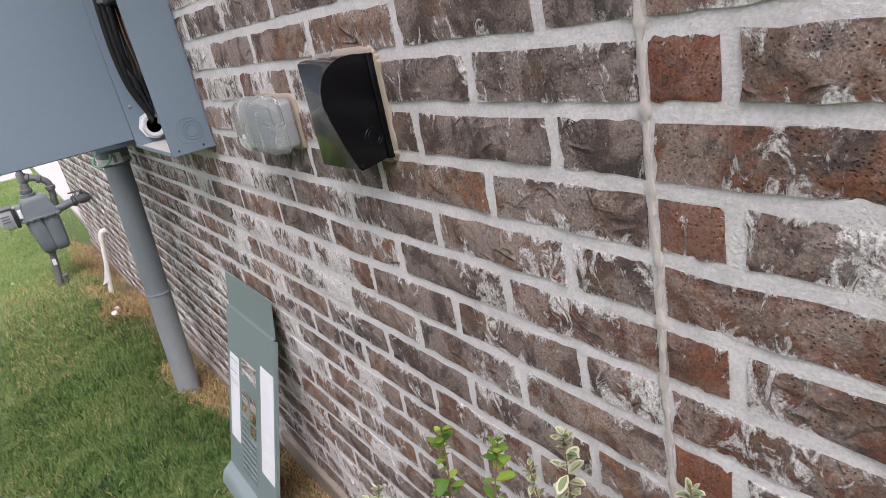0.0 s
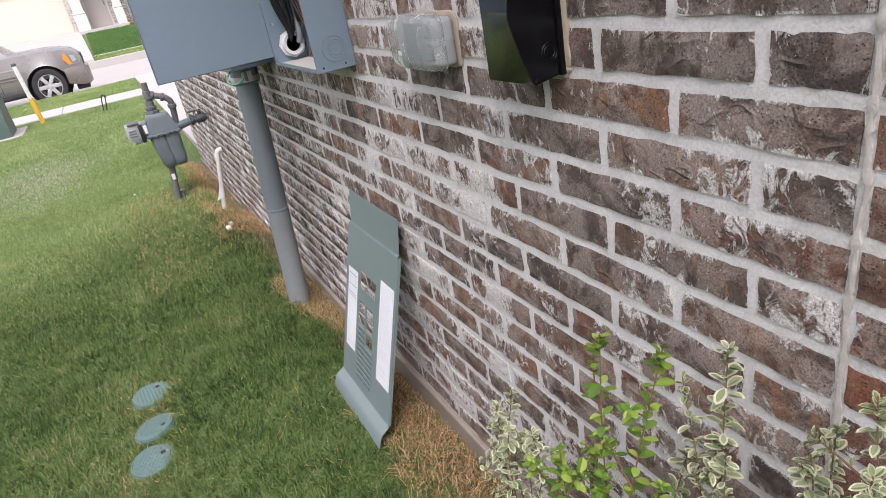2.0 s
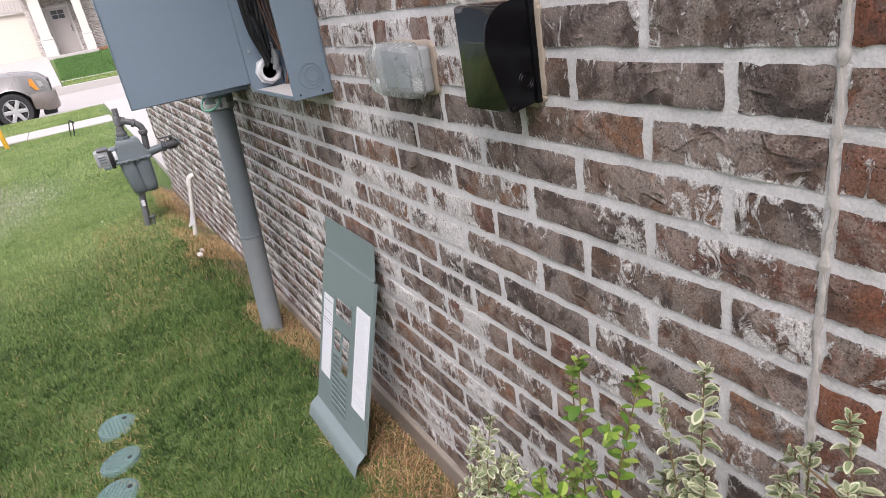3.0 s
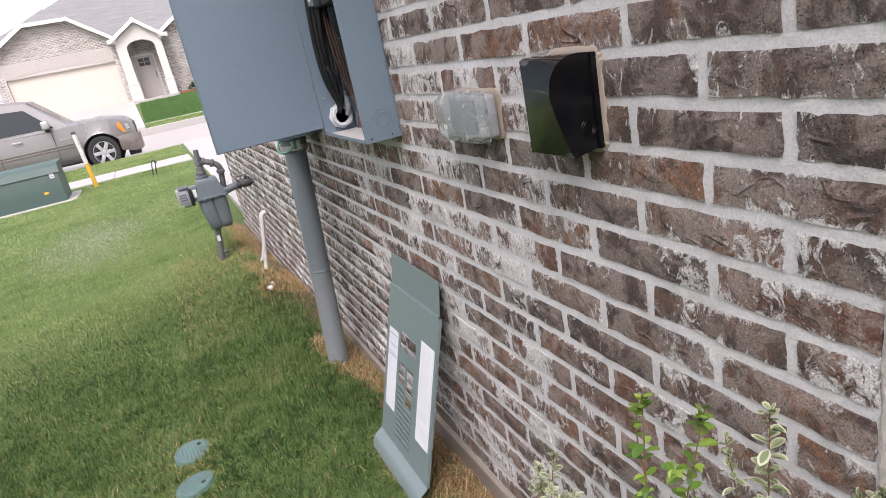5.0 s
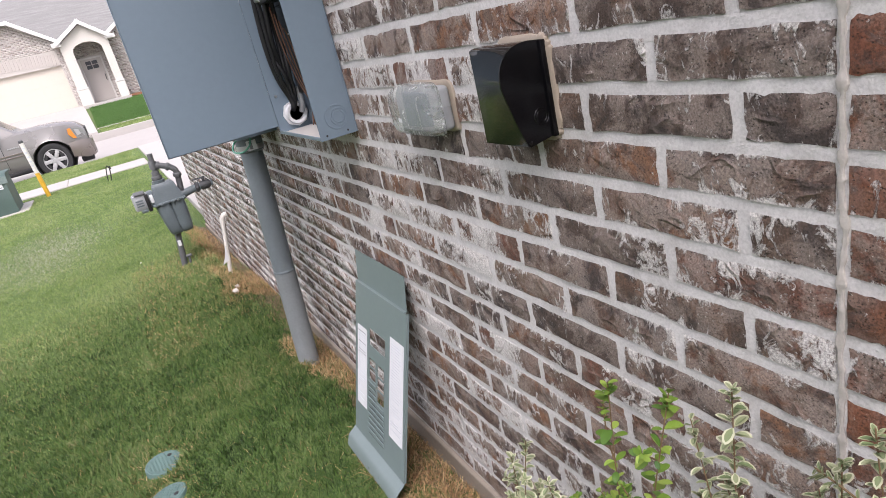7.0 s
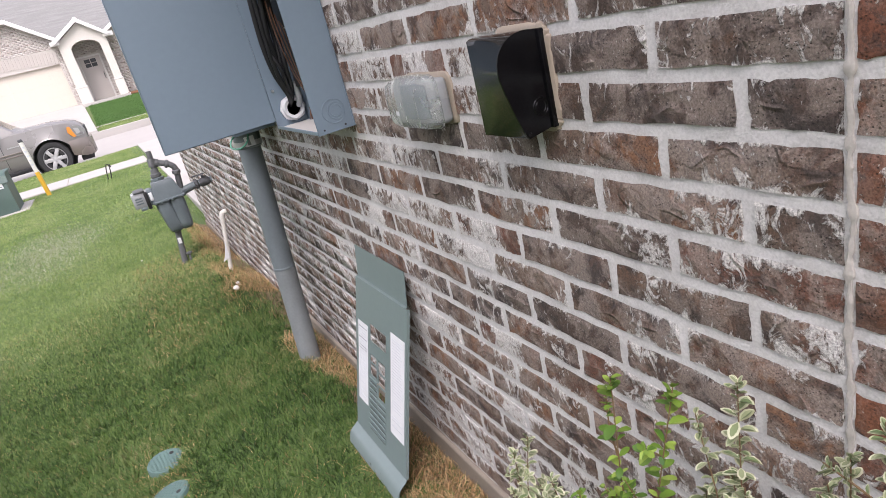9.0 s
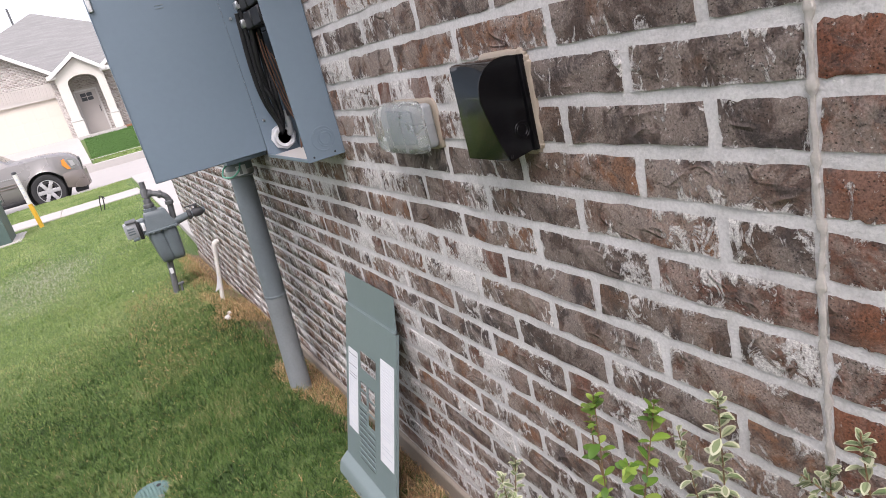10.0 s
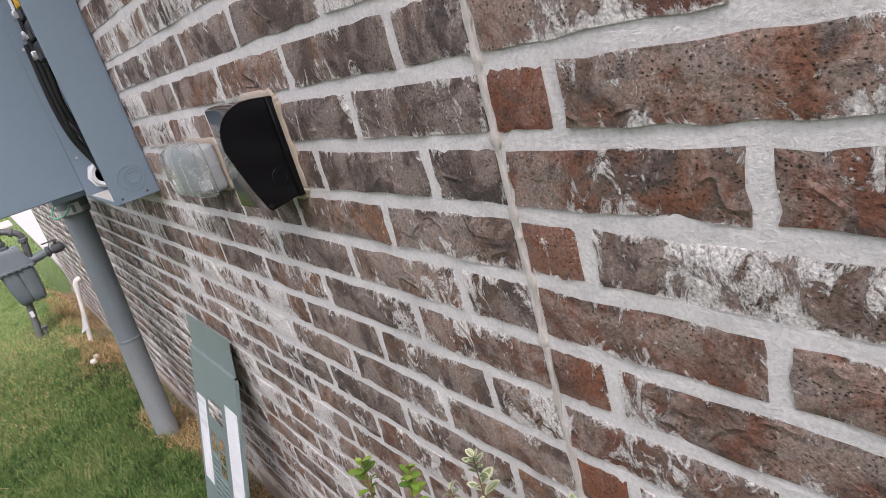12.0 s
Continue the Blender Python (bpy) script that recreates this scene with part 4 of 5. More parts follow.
    part("index_plate", moved(slab((-0.422, 4.228, 0.475), (-0.4, 4.3, 0.53), 0.004), Matrix.Translation(-o)), M_LABEL, g)
    part("index_neck", moved(slab((-0.43, 4.25, 0.44), (-0.39, 4.35, 0.55), 0.01), Matrix.Translation(-o)), M_GAS, g)
    # outlet pipe, union nut and swing joint
    part("riser_pipe", tube([P(-0.33, 4.3, 0.575), P(-0.318, 4.3, 0.785)], 0.018, 18), M_GAS_PIPE, g)
    part("union_nut", tube([P(-0.331, 4.3, 0.575), P(-0.331, 4.3, 0.58), P(-0.33, 4.3, 0.602), P(-0.33, 4.3, 0.605)], [0.036, 0.043, 0.043, 0.036], 8), M_GAS, g)
    part("union_ring", tube([P(-0.33, 4.3, 0.605), P(-0.33, 4.3, 0.612), P(-0.329, 4.3, 0.63), P(-0.329, 4.3, 0.634)], [0.031, 0.035, 0.034, 0.03], 16), M_GAS_PIPE, g)
    part("pipe_collar", tube([P(-0.328, 4.3, 0.634), P(-0.327, 4.3, 0.665)], [0.026, 0.025], 16), M_GAS_PIPE, g)
    part("tee_collar", tube([P(-0.325, 4.3, 0.678), P(-0.324, 4.3, 0.68), P(-0.322, 4.3, 0.73), P(-0.321, 4.3, 0.733)], [0.022, 0.026, 0.026, 0.022], 16), M_GAS_PIPE, g)
    part("swing_pipe", tube(curve([P(-0.322, 4.3, 0.705), P(-0.27, 4.29, 0.688), P(-0.225, 4.28, 0.665), P(-0.2, 4.28, 0.63), P(-0.203, 4.29, 0.56), P(-0.214, 4.298, 0.475)], 6), 0.02, 16), M_GAS_PIPE, g)
    for p, q in (((-0.305, 4.298, 0.7), (-0.285, 4.295, 0.693)), ((-0.25, 4.285, 0.678), (-0.23, 4.282, 0.668)), ((-0.2, 4.28, 0.62), (-0.201, 4.284, 0.59))):
        part("pipe_collar", tube([P(*p), Vector(P(*p)).lerp(P(*q), 0.15), Vector(P(*p)).lerp(P(*q), 0.85), P(*q)], [0.022, 0.028, 0.028, 0.022], 14), M_GAS_PIPE, g)
    part("arm_flange", tube([P(-0.232, 4.3, 0.458), P(-0.205, 4.3, 0.463)], 0.036, 16), M_GAS, g)
    part("supply_arm", tube([P(-0.22, 4.3, 0.46), P(-0.13, 4.3, 0.475), P(0.012, 4.31, 0.478)], [0.03, 0.026, 0.02], 16), M_GAS, g)
    part("valve", tube([P(-0.085, 4.3, 0.478), P(-0.07, 4.3, 0.478), P(-0.03, 4.305, 0.478), P(-0.01, 4.308, 0.478)], [0.022, 0.032, 0.032, 0.02], 10), M_IRON, g, "dark iron valve")
    part("valve_nut", tube([P(-0.12, 4.3, 0.476), P(-0.115, 4.3, 0.476), P(-0.098, 4.3, 0.477), P(-0.092, 4.3, 0.477)], [0.026, 0.035, 0.035, 0.026], 8), M_IRON, g, "dark iron union nut")
    part("valve_stem", tube([P(-0.05, 4.3, 0.495), P(-0.05, 4.297, 0.535)], 0.011, 10), M_IRON, g)
    part("valve_lever", moved(slab((-0.125, 4.288, 0.53), (-0.035, 4.306, 0.538), 0.003, 1), Matrix.Translation(-o)), M_IRON, g, "dark shut-off lever")
    part("valve_wire", tube(curve([P(-0.1, 4.29, 0.49), P(-0.08, 4.28, 0.53), P(-0.04, 4.28, 0.525), P(-0.015, 4.29, 0.5)], 5), 0.003, 6), M_GAS_PIPE, g)
    part("foot_pipe", tube([P(-0.332, 4.3, 0.26), P(-0.378, 4.3, -0.08)], 0.021, 18), M_GAS_PIPE, g)
    part("foot_tag", moved(slab((-0.362, 4.272, 0.125), (-0.34, 4.279, 0.165)), Matrix.Translation(-o)), M_LABEL, g, "small white tag")
    part("foot_clip", moved(slab((-0.345, 4.27, 0.03), (-0.305, 4.3, 0.045), 0.003, 1), Matrix.Translation(-o)), M_GAS_PIPE, g)
    part("foot_stake", tube([P(-0.325, 4.285, 0.04), P(-0.335, 4.285, -0.06)], 0.009, 10), M_GAS_PIPE, g)
    return g


def pipe_stub():
    o = Vector((-0.172, 4.1, -0.1))
    s_ = thing("pipe_stub", "white plastic pipe stub with elbow against the wall", "pipe", o)
    part("pipe", tube([(-0.012, 0, -0.09), (0.075, 0, 0.36)], 0.0145, 18), M_PVC_WHITE, s_)
    part("elbow", tube(curve([(0.07, 0, 0.335), (0.077, 0, 0.373), (0.092, 0, 0.393), (0.115, 0, 0.396)], 6), 0.0185, 18), M_PVC_WHITE, s_)
    part("tag", moved(prism([(0.012, 0.03), (0.006, -0.085), (-0.045, -0.105), (-0.02, -0.06)], (-0.0165, -0.0155), "y"), Matrix.Translation((0.02, 0, 0.17))), M_LABEL, s_, "torn white paper tag")
    return s_


gas_meter()
pipe_stub()


# ---- yard things ----
def valve_lid(at, turn, tilt):
    lid = thing("valve_box_lid", "round faded green irrigation valve box lid in the grass", "valve box lid", at, "valve box lids in the lawn")
    lid.rotation_euler = (radians(tilt), radians(-5), radians(turn))
    r = 0.074
    part("rim", lathe([(r, -0.06), (r, -0.006), (r - 0.003, 0.0), (r - 0.008, 0.0008), (r - 0.009, -0.002), (0.0, -0.002)], 40), M_LID, lid)
    cover = bmesh.new()
    lathe([(r - 0.009, -0.003), (r - 0.011, 0.0012), (0.0, 0.0022)], 40, "z", cover)
    top = part("cover", cover, M_LID, lid)
    for i in range(-4, 5):
        for j in range(-4, 5):
            x, y = 0.0145 * (i + 0.5 * (j % 2)), 0.0135 * j
            if math.hypot(x, y) < 0.058 and not (abs(x - 0.03) < 0.02 and abs(y + 0.03) < 0.015):
                part("tread_stud", moved(slab((-0.0045, -0.003, 0), (0.0045, 0.003, 0.0038), 0.001, 1), pose(x, y, 0.001, 0, 0, 25 if (i + j) % 2 else -35)), M_LID, top)
    part("finger_hole", moved(lathe([(0.009, 0.0032), (0.009, 0.001), (0.0, 0.001)], 16), pose(0.03, -0.03, 0)), M_BLACK_MATT, lid)
    return lid


for (x, y), turn, tilt in (((-0.853, 2.19), 95, 3), ((-0.866, 1.955), 10, -6), ((-0.892, 1.765), 60, 2)):
    valve_lid((x, y, float(level(x, y)) + 0.014), turn, tilt)


def stone(at, size, seed):
    bm = bmesh.new()
    bmesh.ops.create_icosphere(bm, subdivisions=2, radius=1.0)
    for v in bm.verts:
        v.co *= 1 + 0.28 * noise.noise(v.co * 1.3 + Vector((seed, 0, 0)))
        v.co = Vector((v.co.x * size[0], v.co.y * size[1], v.co.z * size[2]))
    ob = tagged(part("stone", bm, M_STONE), "small pale stone lying in the straw", "stone", "stones in the yard")
    ob.location = at
    return ob


for k, (x, y, sz) in enumerate(((-0.227, 3.58, 0.02), (-0.2, 3.68, 0.016), (-0.215, 3.63, 0.012), (-0.7, 5.5, 0.009))):
    stone((x, y, float(level(x, y)) + sz * 0.7), (sz, sz * 1.4, sz * 0.8), k * 3.1)


def transformer():
    x1, y0, g = -2.16, 11.9, -0.27
    o = (x1, y0, g)
    t = thing("pad_transformer", "dark green steel utility transformer on a concrete pad", "transformer", o)
    part("pad", slab((-1.6, -0.12, -0.1), (0.12, 1.0, 0.03), 0.015), M_PAVING, t, "concrete pad")
    side = [(0, 0.03), (0, 0.54), (0.05, 0.62), (0.14, 0.66), (0.8, 0.66), (0.8, 0.03)]
    part("cabinet", prism(side, (-1.45, -0.03), "x"), M_TRANS, t)
    part("hood", prism([(-0.015, 0.52), (0.04, 0.63), (0.14, 0.675), (0.82, 0.675), (0.82, 0.64), (0.13, 0.645), (0.06, 0.61), (0.005, 0.52)], (-1.48, 0.0), "x"), M_TRANS, t)
    part("sticker", slab((-0.16, -0.005, 0.44), (-0.09, 0.003, 0.53)), M_LABEL, t, "white sticker with unreadable print")
    part("print_bar", slab((-0.145, -0.008, 0.46), (-0.105, -0.005, 0.475)), M_INK, t)
    part("sign", slab((-0.33, -0.003, 0.2), (-0.26, 0.002, 0.24)), M_YELLOW, t)
    return t


def marker_post():
    o = Vector((-1.80, 12.95, -0.27))
    m = thing("marker_post", "utility marker post, worn white above and yellow below", "marker post", o)
    lean = Vector((-0.05, 0, 1.06))
    at = lambda f: lean * f  # noqa: E731
    part("yellow_tube", tube([at(-0.05), at(0.43)], 0.038, 20), M_YELLOW, m, "yellow plastic tube")
    part("white_tube", tube([at(0.43), at(0.955)], 0.037, 20), M_WHITE, m, "worn white printed tube")
    part("cap", tube([at(0.955), at(0.985), at(1.0)], [0.039, 0.039, 0.026], 20), M_IRON, m, "dark cap")
    for k in range(5):
        p = at(0.55 + 0.075 * k)
        part("print_bar", slab((p.x - 0.016, -0.039, p.z), (p.x + 0.017, -0.035, p.z + 0.03)), M_INK_PALE, m)
    return m


transformer()
marker_post()
loop = thing("cable_loop", "thin black cable loop sticking out of the grass", "cable", (-0.8, 12.5, -0.26))
part("cable", tube(curve([(0, 0, -0.03), (0.03, 0, 0.16), (0.07, 0, 0.27), (0.1, 0, 0.22), (0.08, 0, 0.08), (0.05, 0, -0.02)], 6), 0.009, 8), M_CABLE, loop)
part("cable", tube(curve([(0.05, 0.02, -0.02), (0.09, 0.02, 0.14), (0.11, 0.02, 0.25), (0.125, 0.02, 0.2)], 6), 0.008, 8), M_CABLE, loop)


# ---- parked car ----
def parked_car():
    """A large silver wagon, its nose towards +x. Built at its own zero: front axle at x = 0, near side at y = 0."""
    car = thing("parked_car", "silver-grey sport utility vehicle parked at the kerb", "car", (-1.795, 18.0, ROAD_Z))
    car.scale = (1.0, 1.0, 1.1)
    W = 1.95

    def loft(stations, name, material, label=""):
        """Rings across the car: each station is (x, [(inset, z), ...] up the near side)."""
        bm = bmesh.new()
        rings = []
        for x, side in stations:
            rings.append([bm.verts.new((x, i, z)) for i, z in side] + [bm.verts.new((x, W - i, z)) for i, z in reversed(side)])
        n = len(rings[0])
        for a, b in zip(rings, rings[1:]):
            for k in range(n):
                bm.faces.new((a[k], b[k], b[(k + 1) % n], a[(k + 1) % n]))
        bm.faces.new(rings[0])
        bm.faces.new(list(reversed(rings[-1])))
        return part(name, bm, material, car, label)

    side = lambda top, low=0.32, tuck=0.0, belly=0.0: [(0.10 + tuck, low), (0.03 + tuck, low + 0.1), (0.0 + tuck + belly, 0.62), (0.015 + tuck, 0.85), (0.05 + tuck, top - 0.05), (0.13 + tuck, top)]  # noqa: E731
    arch = 0.47

    def lower(x):
        for hub in (0.0, -2.95):
            if abs(x - hub) < arch:
                return 0.36 + math.sqrt(arch ** 2 - (x - hub) ** 2)
        return 0.32

    xs = sorted({-4.15, -4.1, -3.9, *(np.round(np.linspace(-3.46, -2.44, 13), 3)), -2.2, -1.6, -1.0, -0.75, *(np.round(np.linspace(-0.5, 0.5, 13), 3)), 0.6, 0.7, 0.8, 0.88})
    stations = []
    for x in xs:
        x = float(x)
        top = float(np.interp(x, [-4.15, -1.0, -0.72, 0.1, 0.5, 0.74, 0.88], [1.16, 1.13, 1.17, 1.165, 1.125, 1.05, 0.9]))
        tuck = float(np.interp(x, [-4.15, -3.9, 0.35, 0.6, 0.8, 0.88], [0.08, 0.0, 0.0, 0.05, 0.17, 0.3]))
        low = lower(x)
        s_ = side(top, 0.32, tuck)
        stations.append((x, [(i, max(z, min(low, top - 0.12) + 0.002 * k)) for k, (i, z) in enumerate(s_)]))
    loft(stations, "body", M_CAR)
    cab = []
    for x, z, inset in ((-4.1, 1.2, 0.1), (-3.95, 1.78, 0.22), (-3.5, 1.86, 0.24), (-1.8, 1.88, 0.24), (-1.35, 1.83, 0.24), (-0.55, 1.17, 0.14)):
        cab.append((x, [(0.06, 1.1), (0.07 + 0.3 * (inset - 0.1), 1.1 + 0.35 * (z - 1.1)), (inset - 0.02, z - 0.05), (inset + 0.08, z)]))
    loft(cab, "cabin", M_CAR)
    # side glass follows the cabin's lean
    glass = lambda pts: prism([(x, z) for x, z in pts], (-0.004, 0.006), "y")  # noqa: E731
    lean = Matrix.Translation((0, 0.055, 1.13)) @ Matrix.Rotation(radians(-13.5), 4, "X") @ Matrix.Translation((0, 0, -1.13))
    for pts in ([(-0.9, 1.17), (-1.4, 1.66), (-2.02, 1.70), (-2.08, 1.17)], [(-2.18, 1.17), (-2.12, 1.70), (-3.0, 1.70), (-3.1, 1.17)], [(-3.2, 1.17), (-3.1, 1.70), (-3.8, 1.66), (-3.9, 1.17)]):
        part("side_window", moved(glass(pts), lean), M_CARGLASS, car, "dark tinted window")
    bm = bmesh.new()
    q = [bm.verts.new(p) for p in ((-0.58, 0.22, 1.185), (-0.58, W - 0.22, 1.185), (-1.3, W - 0.33, 1.80), (-1.3, 0.33, 1.80))]
    bm.faces.new(q)
    bmesh.ops.translate(bm, verts=bm.verts, vec=(0.004, 0, 0.005))
    r = bmesh.ops.extrude_face_region(bm, geom=bm.faces[:])
    bmesh.ops.translate(bm, verts=[v for v in r["geom"] if isinstance(v, bmesh.types.BMVert)], vec=(-0.006, 0, -0.006))
    part("windscreen", bm, M_CARGLASS, car)
    bump = [(0.42, [(0.0, 0.36), (-0.012, 0.5), (-0.005, 0.62), (0.02, 0.68)]), (0.7, [(0.06, 0.28), (0.03, 0.45), (0.04, 0.6), (0.07, 0.68)]), (0.86, [(0.2, 0.26), (0.16, 0.42), (0.18, 0.58), (0.22, 0.66)]), (0.96, [(0.42, 0.3), (0.4, 0.42), (0.42, 0.56), (0.44, 0.64)])]
    loft(bump, "front_bumper", M_CAR_LOW, "front bumper with a brown-grey reflection in its colour")
    part("air_dam", slab((0.55, 0.16, 0.18), (0.85, W - 0.16, 0.30), 0.03), M_BLACK_MATT, car)
    nose = lambda x: float(np.interp(x, [0.35, 0.6, 0.8, 0.88], [0.0, 0.05, 0.17, 0.3]))  # noqa: E731

    def lens(outline, proud):
        """A lamp glass that follows the rounded corner of the nose."""
        bm = bmesh.new()
        lo = [bm.verts.new((x + 0.3 * proud, nose(x) - proud, z)) for x, z in outline]
        hi = [bm.verts.new((x - 0.05, nose(x) + 0.12, z)) for x, z in outline]
        bm.faces.new(lo)
        for k in range(len(lo)):
            m = (k + 1) % len(lo)
            bm.faces.new((lo[k], hi[k], hi[m], lo[m]))
        return bm

    part("headlight", lens([(0.5, 0.86), (0.53, 0.98), (0.66, 0.99), (0.79, 0.94), (0.85, 0.85), (0.83, 0.75), (0.68, 0.73), (0.58, 0.75)], 0.012), M_LAMP, car, "clear headlight")
    part("turn_lamp", lens([(0.49, 0.86), (0.52, 0.98), (0.57, 0.985), (0.6, 0.86), (0.64, 0.74), (0.57, 0.745)], 0.02), M_AMBER, car, "amber turn signal")
    part("head_reflector", lens([(0.64, 0.94), (0.74, 0.91), (0.76, 0.8), (0.67, 0.79)], 0.018), M_RIM, car)
    part("grille", slab((0.82, 0.4, 0.68), (0.9, W - 0.4, 0.92), 0.02), M_BLACK_MATT, car)
    part("sill", slab((-2.45, -0.01, 0.27), (-0.5, 0.1, 0.36), 0.02), M_BLACK_MATT, car, "dark running board")
    for z in (0.66, 0.72):
        part("side_moulding", slab((-3.4, -0.016, z), (-0.55, 0.01, z + 0.028), 0.006), M_CAR_LOW, car)
    for x in (-1.75, -2.75):
        part("door_handle", slab((x - 0.12, -0.03, 0.98), (x + 0.1, 0.0, 1.02), 0.012), M_RIM, car)
    for x in (-0.98, -2.22, -3.2):
        part("door_gap", slab((x - 0.004, -0.004, 0.42), (x + 0.004, 0.03, 1.1)), M_BLACK_MATT, car)
    mirror = part("door_mirror", slab((-1.12, -0.22, 1.16), (-0.95, 0.02, 1.34), 0.04, 3), M_RIM, car, "bright chrome mirror shell")
    part("mirror_glass", slab((-1.125, -0.2, 1.18), (-1.118, 0.0, 1.32), 0.003, 1), M_CARGLASS, mirror)
    part("mirror_base", slab((-1.08, -0.06, 1.1), (-0.98, 0.06, 1.18), 0.015), M_BLACK_MATT, mirror)
    for k in range(6):
        part("badge_bar", slab((-0.86 + 0.045 * k, -0.006, 0.86), (-0.825 + 0.045 * k, 0.004, 0.885)), M_RIM, car)
    part("roof_rail", tube([(-3.7, 0.34, 1.92), (-1.75, 0.34, 1.93)], 0.02, 8), M_RIM, car)
    part("wiper", tube([(-0.6, 0.4, 1.2), (-0.68, 1.0, 1.27)], 0.012, 6), M_BLACK_MATT, car)
    for x in (0.0, -2.95):
        for y in (0.02, W - 0.27):
            wheel = part("wheel", moved(lathe([(0.17, 0.01), (0.26, 0.02), (0.265, 0.0), (0.30, -0.012), (0.36, -0.005), (0.385, 0.03), (0.385, 0.22), (0.36, 0.25), (0.26, 0.25)], 36, "y", None, False), Matrix.Translation((x, y, 0.385))), M_TYRE, car, "black tyre")
            part("rim", moved(lathe([(0.262, 0.012), (0.25, 0.0), (0.235, 0.03), (0.225, 0.06)], 36, "y", None, False), Matrix.Translation((x, y, 0.385))), M_RIM, wheel, "bright alloy rim")
            part("hub", moved(lathe([(0.0, 0.0), (0.05, 0.004), (0.065, 0.02), (0.07, 0.06)], 20, "y"), Matrix.Translation((x, y, 0.385))), M_RIM, wheel)
            part("brake_disc", moved(lathe([(0.235, 0.075), (0.0, 0.075)], 24, "y"), Matrix.Translation((x, y, 0.385))), M_GAS_PIPE, wheel)
            for k in range(6):
                a = 60 * k
                spoke = slab((0.04, 0.01, -0.046), (0.245, 0.045, 0.046), 0.012)
                part("spoke", moved(spoke, Matrix.Translation((x, y, 0.385)) @ Matrix.Rotation(radians(a), 4, "Y")), M_RIM, wheel)
            liner = lathe([(0.468, 0.03), (0.468, 0.3), (0.0, 0.3)], 32, "y", None, False)
            part("wheel_well", moved(liner, Matrix.Translation((x, y if y < 1 else y - 0.08, 0.39))), M_BLACK_MATT, car)
    return car


parked_car()


# ---- house across the street ----
def far_house():
    Y = 35.0
    sx = lambda x: -1.0 + (x + 0.6) * 1.06  # noqa: E731
    sz = lambda z: 1.41 + (z - 1.26) * 1.06  # noqa: E731
    base = sz(0.66)
    h = thing("house", "single-storey pale brick house with a grey shingle roof", "house", (0, Y, base))
    o = Vector((0, Y, base))
    B = lambda bm: moved(bm, Matrix.Translation(-o))  # noqa: E731
    gl, gr = sx(-5.45), sx(-0.40)
    gd_l, gd_r, gd_t = sx(-5.06), sx(-0.66), sz(2.56)
    top = sz(4.55)
    # garage front, pieced round its door
    front = slab((gl, Y, base - 0.6), (gd_l, Y + 0.25, sz(3.5)))
    slab((gd_r, Y, base - 0.6), (gr, Y + 0.25, sz(3.5)), 0, 1, front)
    slab((gd_l, Y, gd_t), (gd_r, Y + 0.25, sz(3.5)), 0, 1, front)
    prism([(gl, sz(3.5)), (gr, sz(3.5)), (sx(-1.88), top), (sx(-3.8), top)], (Y, Y + 0.25), "y", front)
    wall_m = part("garage_wall", B(front), M_HOUSE_MORTAR, h)
    porch = slab((sx(1.5), Y + 0.55, base - 0.6), (sx(7.0), Y + 0.8, sz(3.5)))
    prism([(sx(1.5), sz(3.5)), (sx(7.0), sz(3.5)), (sx(4.3), sz(5.2))], (Y + 0.55, Y + 0.8), "y", porch)
    wall_r = part("front_wall", B(porch), M_HOUSE_MORTAR, h)
    # brickwork of the two fronts
    def brickwork(owner, x0, x1, z0, z1, y, keep, seed):
        rng = random.Random(seed)
        vs, fs = [], []
        z, row = z0, 0
        while z < z1:
            x = x0 - 0.12 * (row % 2)
            while x < x1:
                a, b = max(x, x0), min(x + 0.228, x1)
                if a < gd_r + 0.03 < b and z < gd_t + 0.62:
                    a = gd_r + 0.03
                if b - a > 0.03 and keep(a, z) and keep(b, z + 0.06):
                    d = 0.0015 + rng.uniform(0, 0.0015)
                    n = len(vs)
                    for yy in (y - d, y + 0.01):
                        vs.extend([(a, yy, z), (b, yy, z), (b, yy, z + 0.06), (a, yy, z + 0.06)])
                    fs.extend([(n, n + 1, n + 2, n + 3)] + [(n + i, n + 4 + i, n + 4 + (i + 1) % 4, n + (i + 1) % 4) for i in range(4)])
                x += 0.241
            z += 0.0715
            row += 1
        ob = new("bricks", raw_mesh("bricks", np.array(vs) - np.array(o), fs, M_HOUSE_BRICK))
        ob.parent = owner
        ob["kind"] = "stuff"

    def in_gable(x, z):
        if gd_l - 0.02 < x < gd_r + 0.02 and z < gd_t + 0.62:
            return False
        lim = np.interp(x, [gl, sx(-3.8), sx(-1.88), gr], [sz(3.5), top, top, sz(3.5)])
        return z < lim

    brickwork(wall_m, gl, gr, base - 0.3, top, Y, in_gable, 1)
    brickwork(wall_r, sx(1.5), sx(6.0), base - 0.3, sz(5.2), Y + 0.55, lambda x, z: z < np.interp(x, [sx(1.5), sx(4.3)], [sz(3.5), sz(5.2)]), 2)
    # soldier course arch over the garage door
    n = 34
    shared = mesh_of(slab((-0.055, -0.02, 0), (0.055, 0.01, 0.5), 0.006, 1), M_HOUSE_BRICK)
    for k in range(n):
        f = (k + 0.5) / n
        x = gd_l + (gd_r - gd_l) * f
        rise = 0.16 * math.sin(math.pi * f)
        ob = new("arch_brick", shared)
        ob.location = (x, 0, gd_t + 0.02 + rise - base)
        ob.rotation_euler = (0, radians(16 * (f - 0.5)), 0)
        ob.parent = wall_m
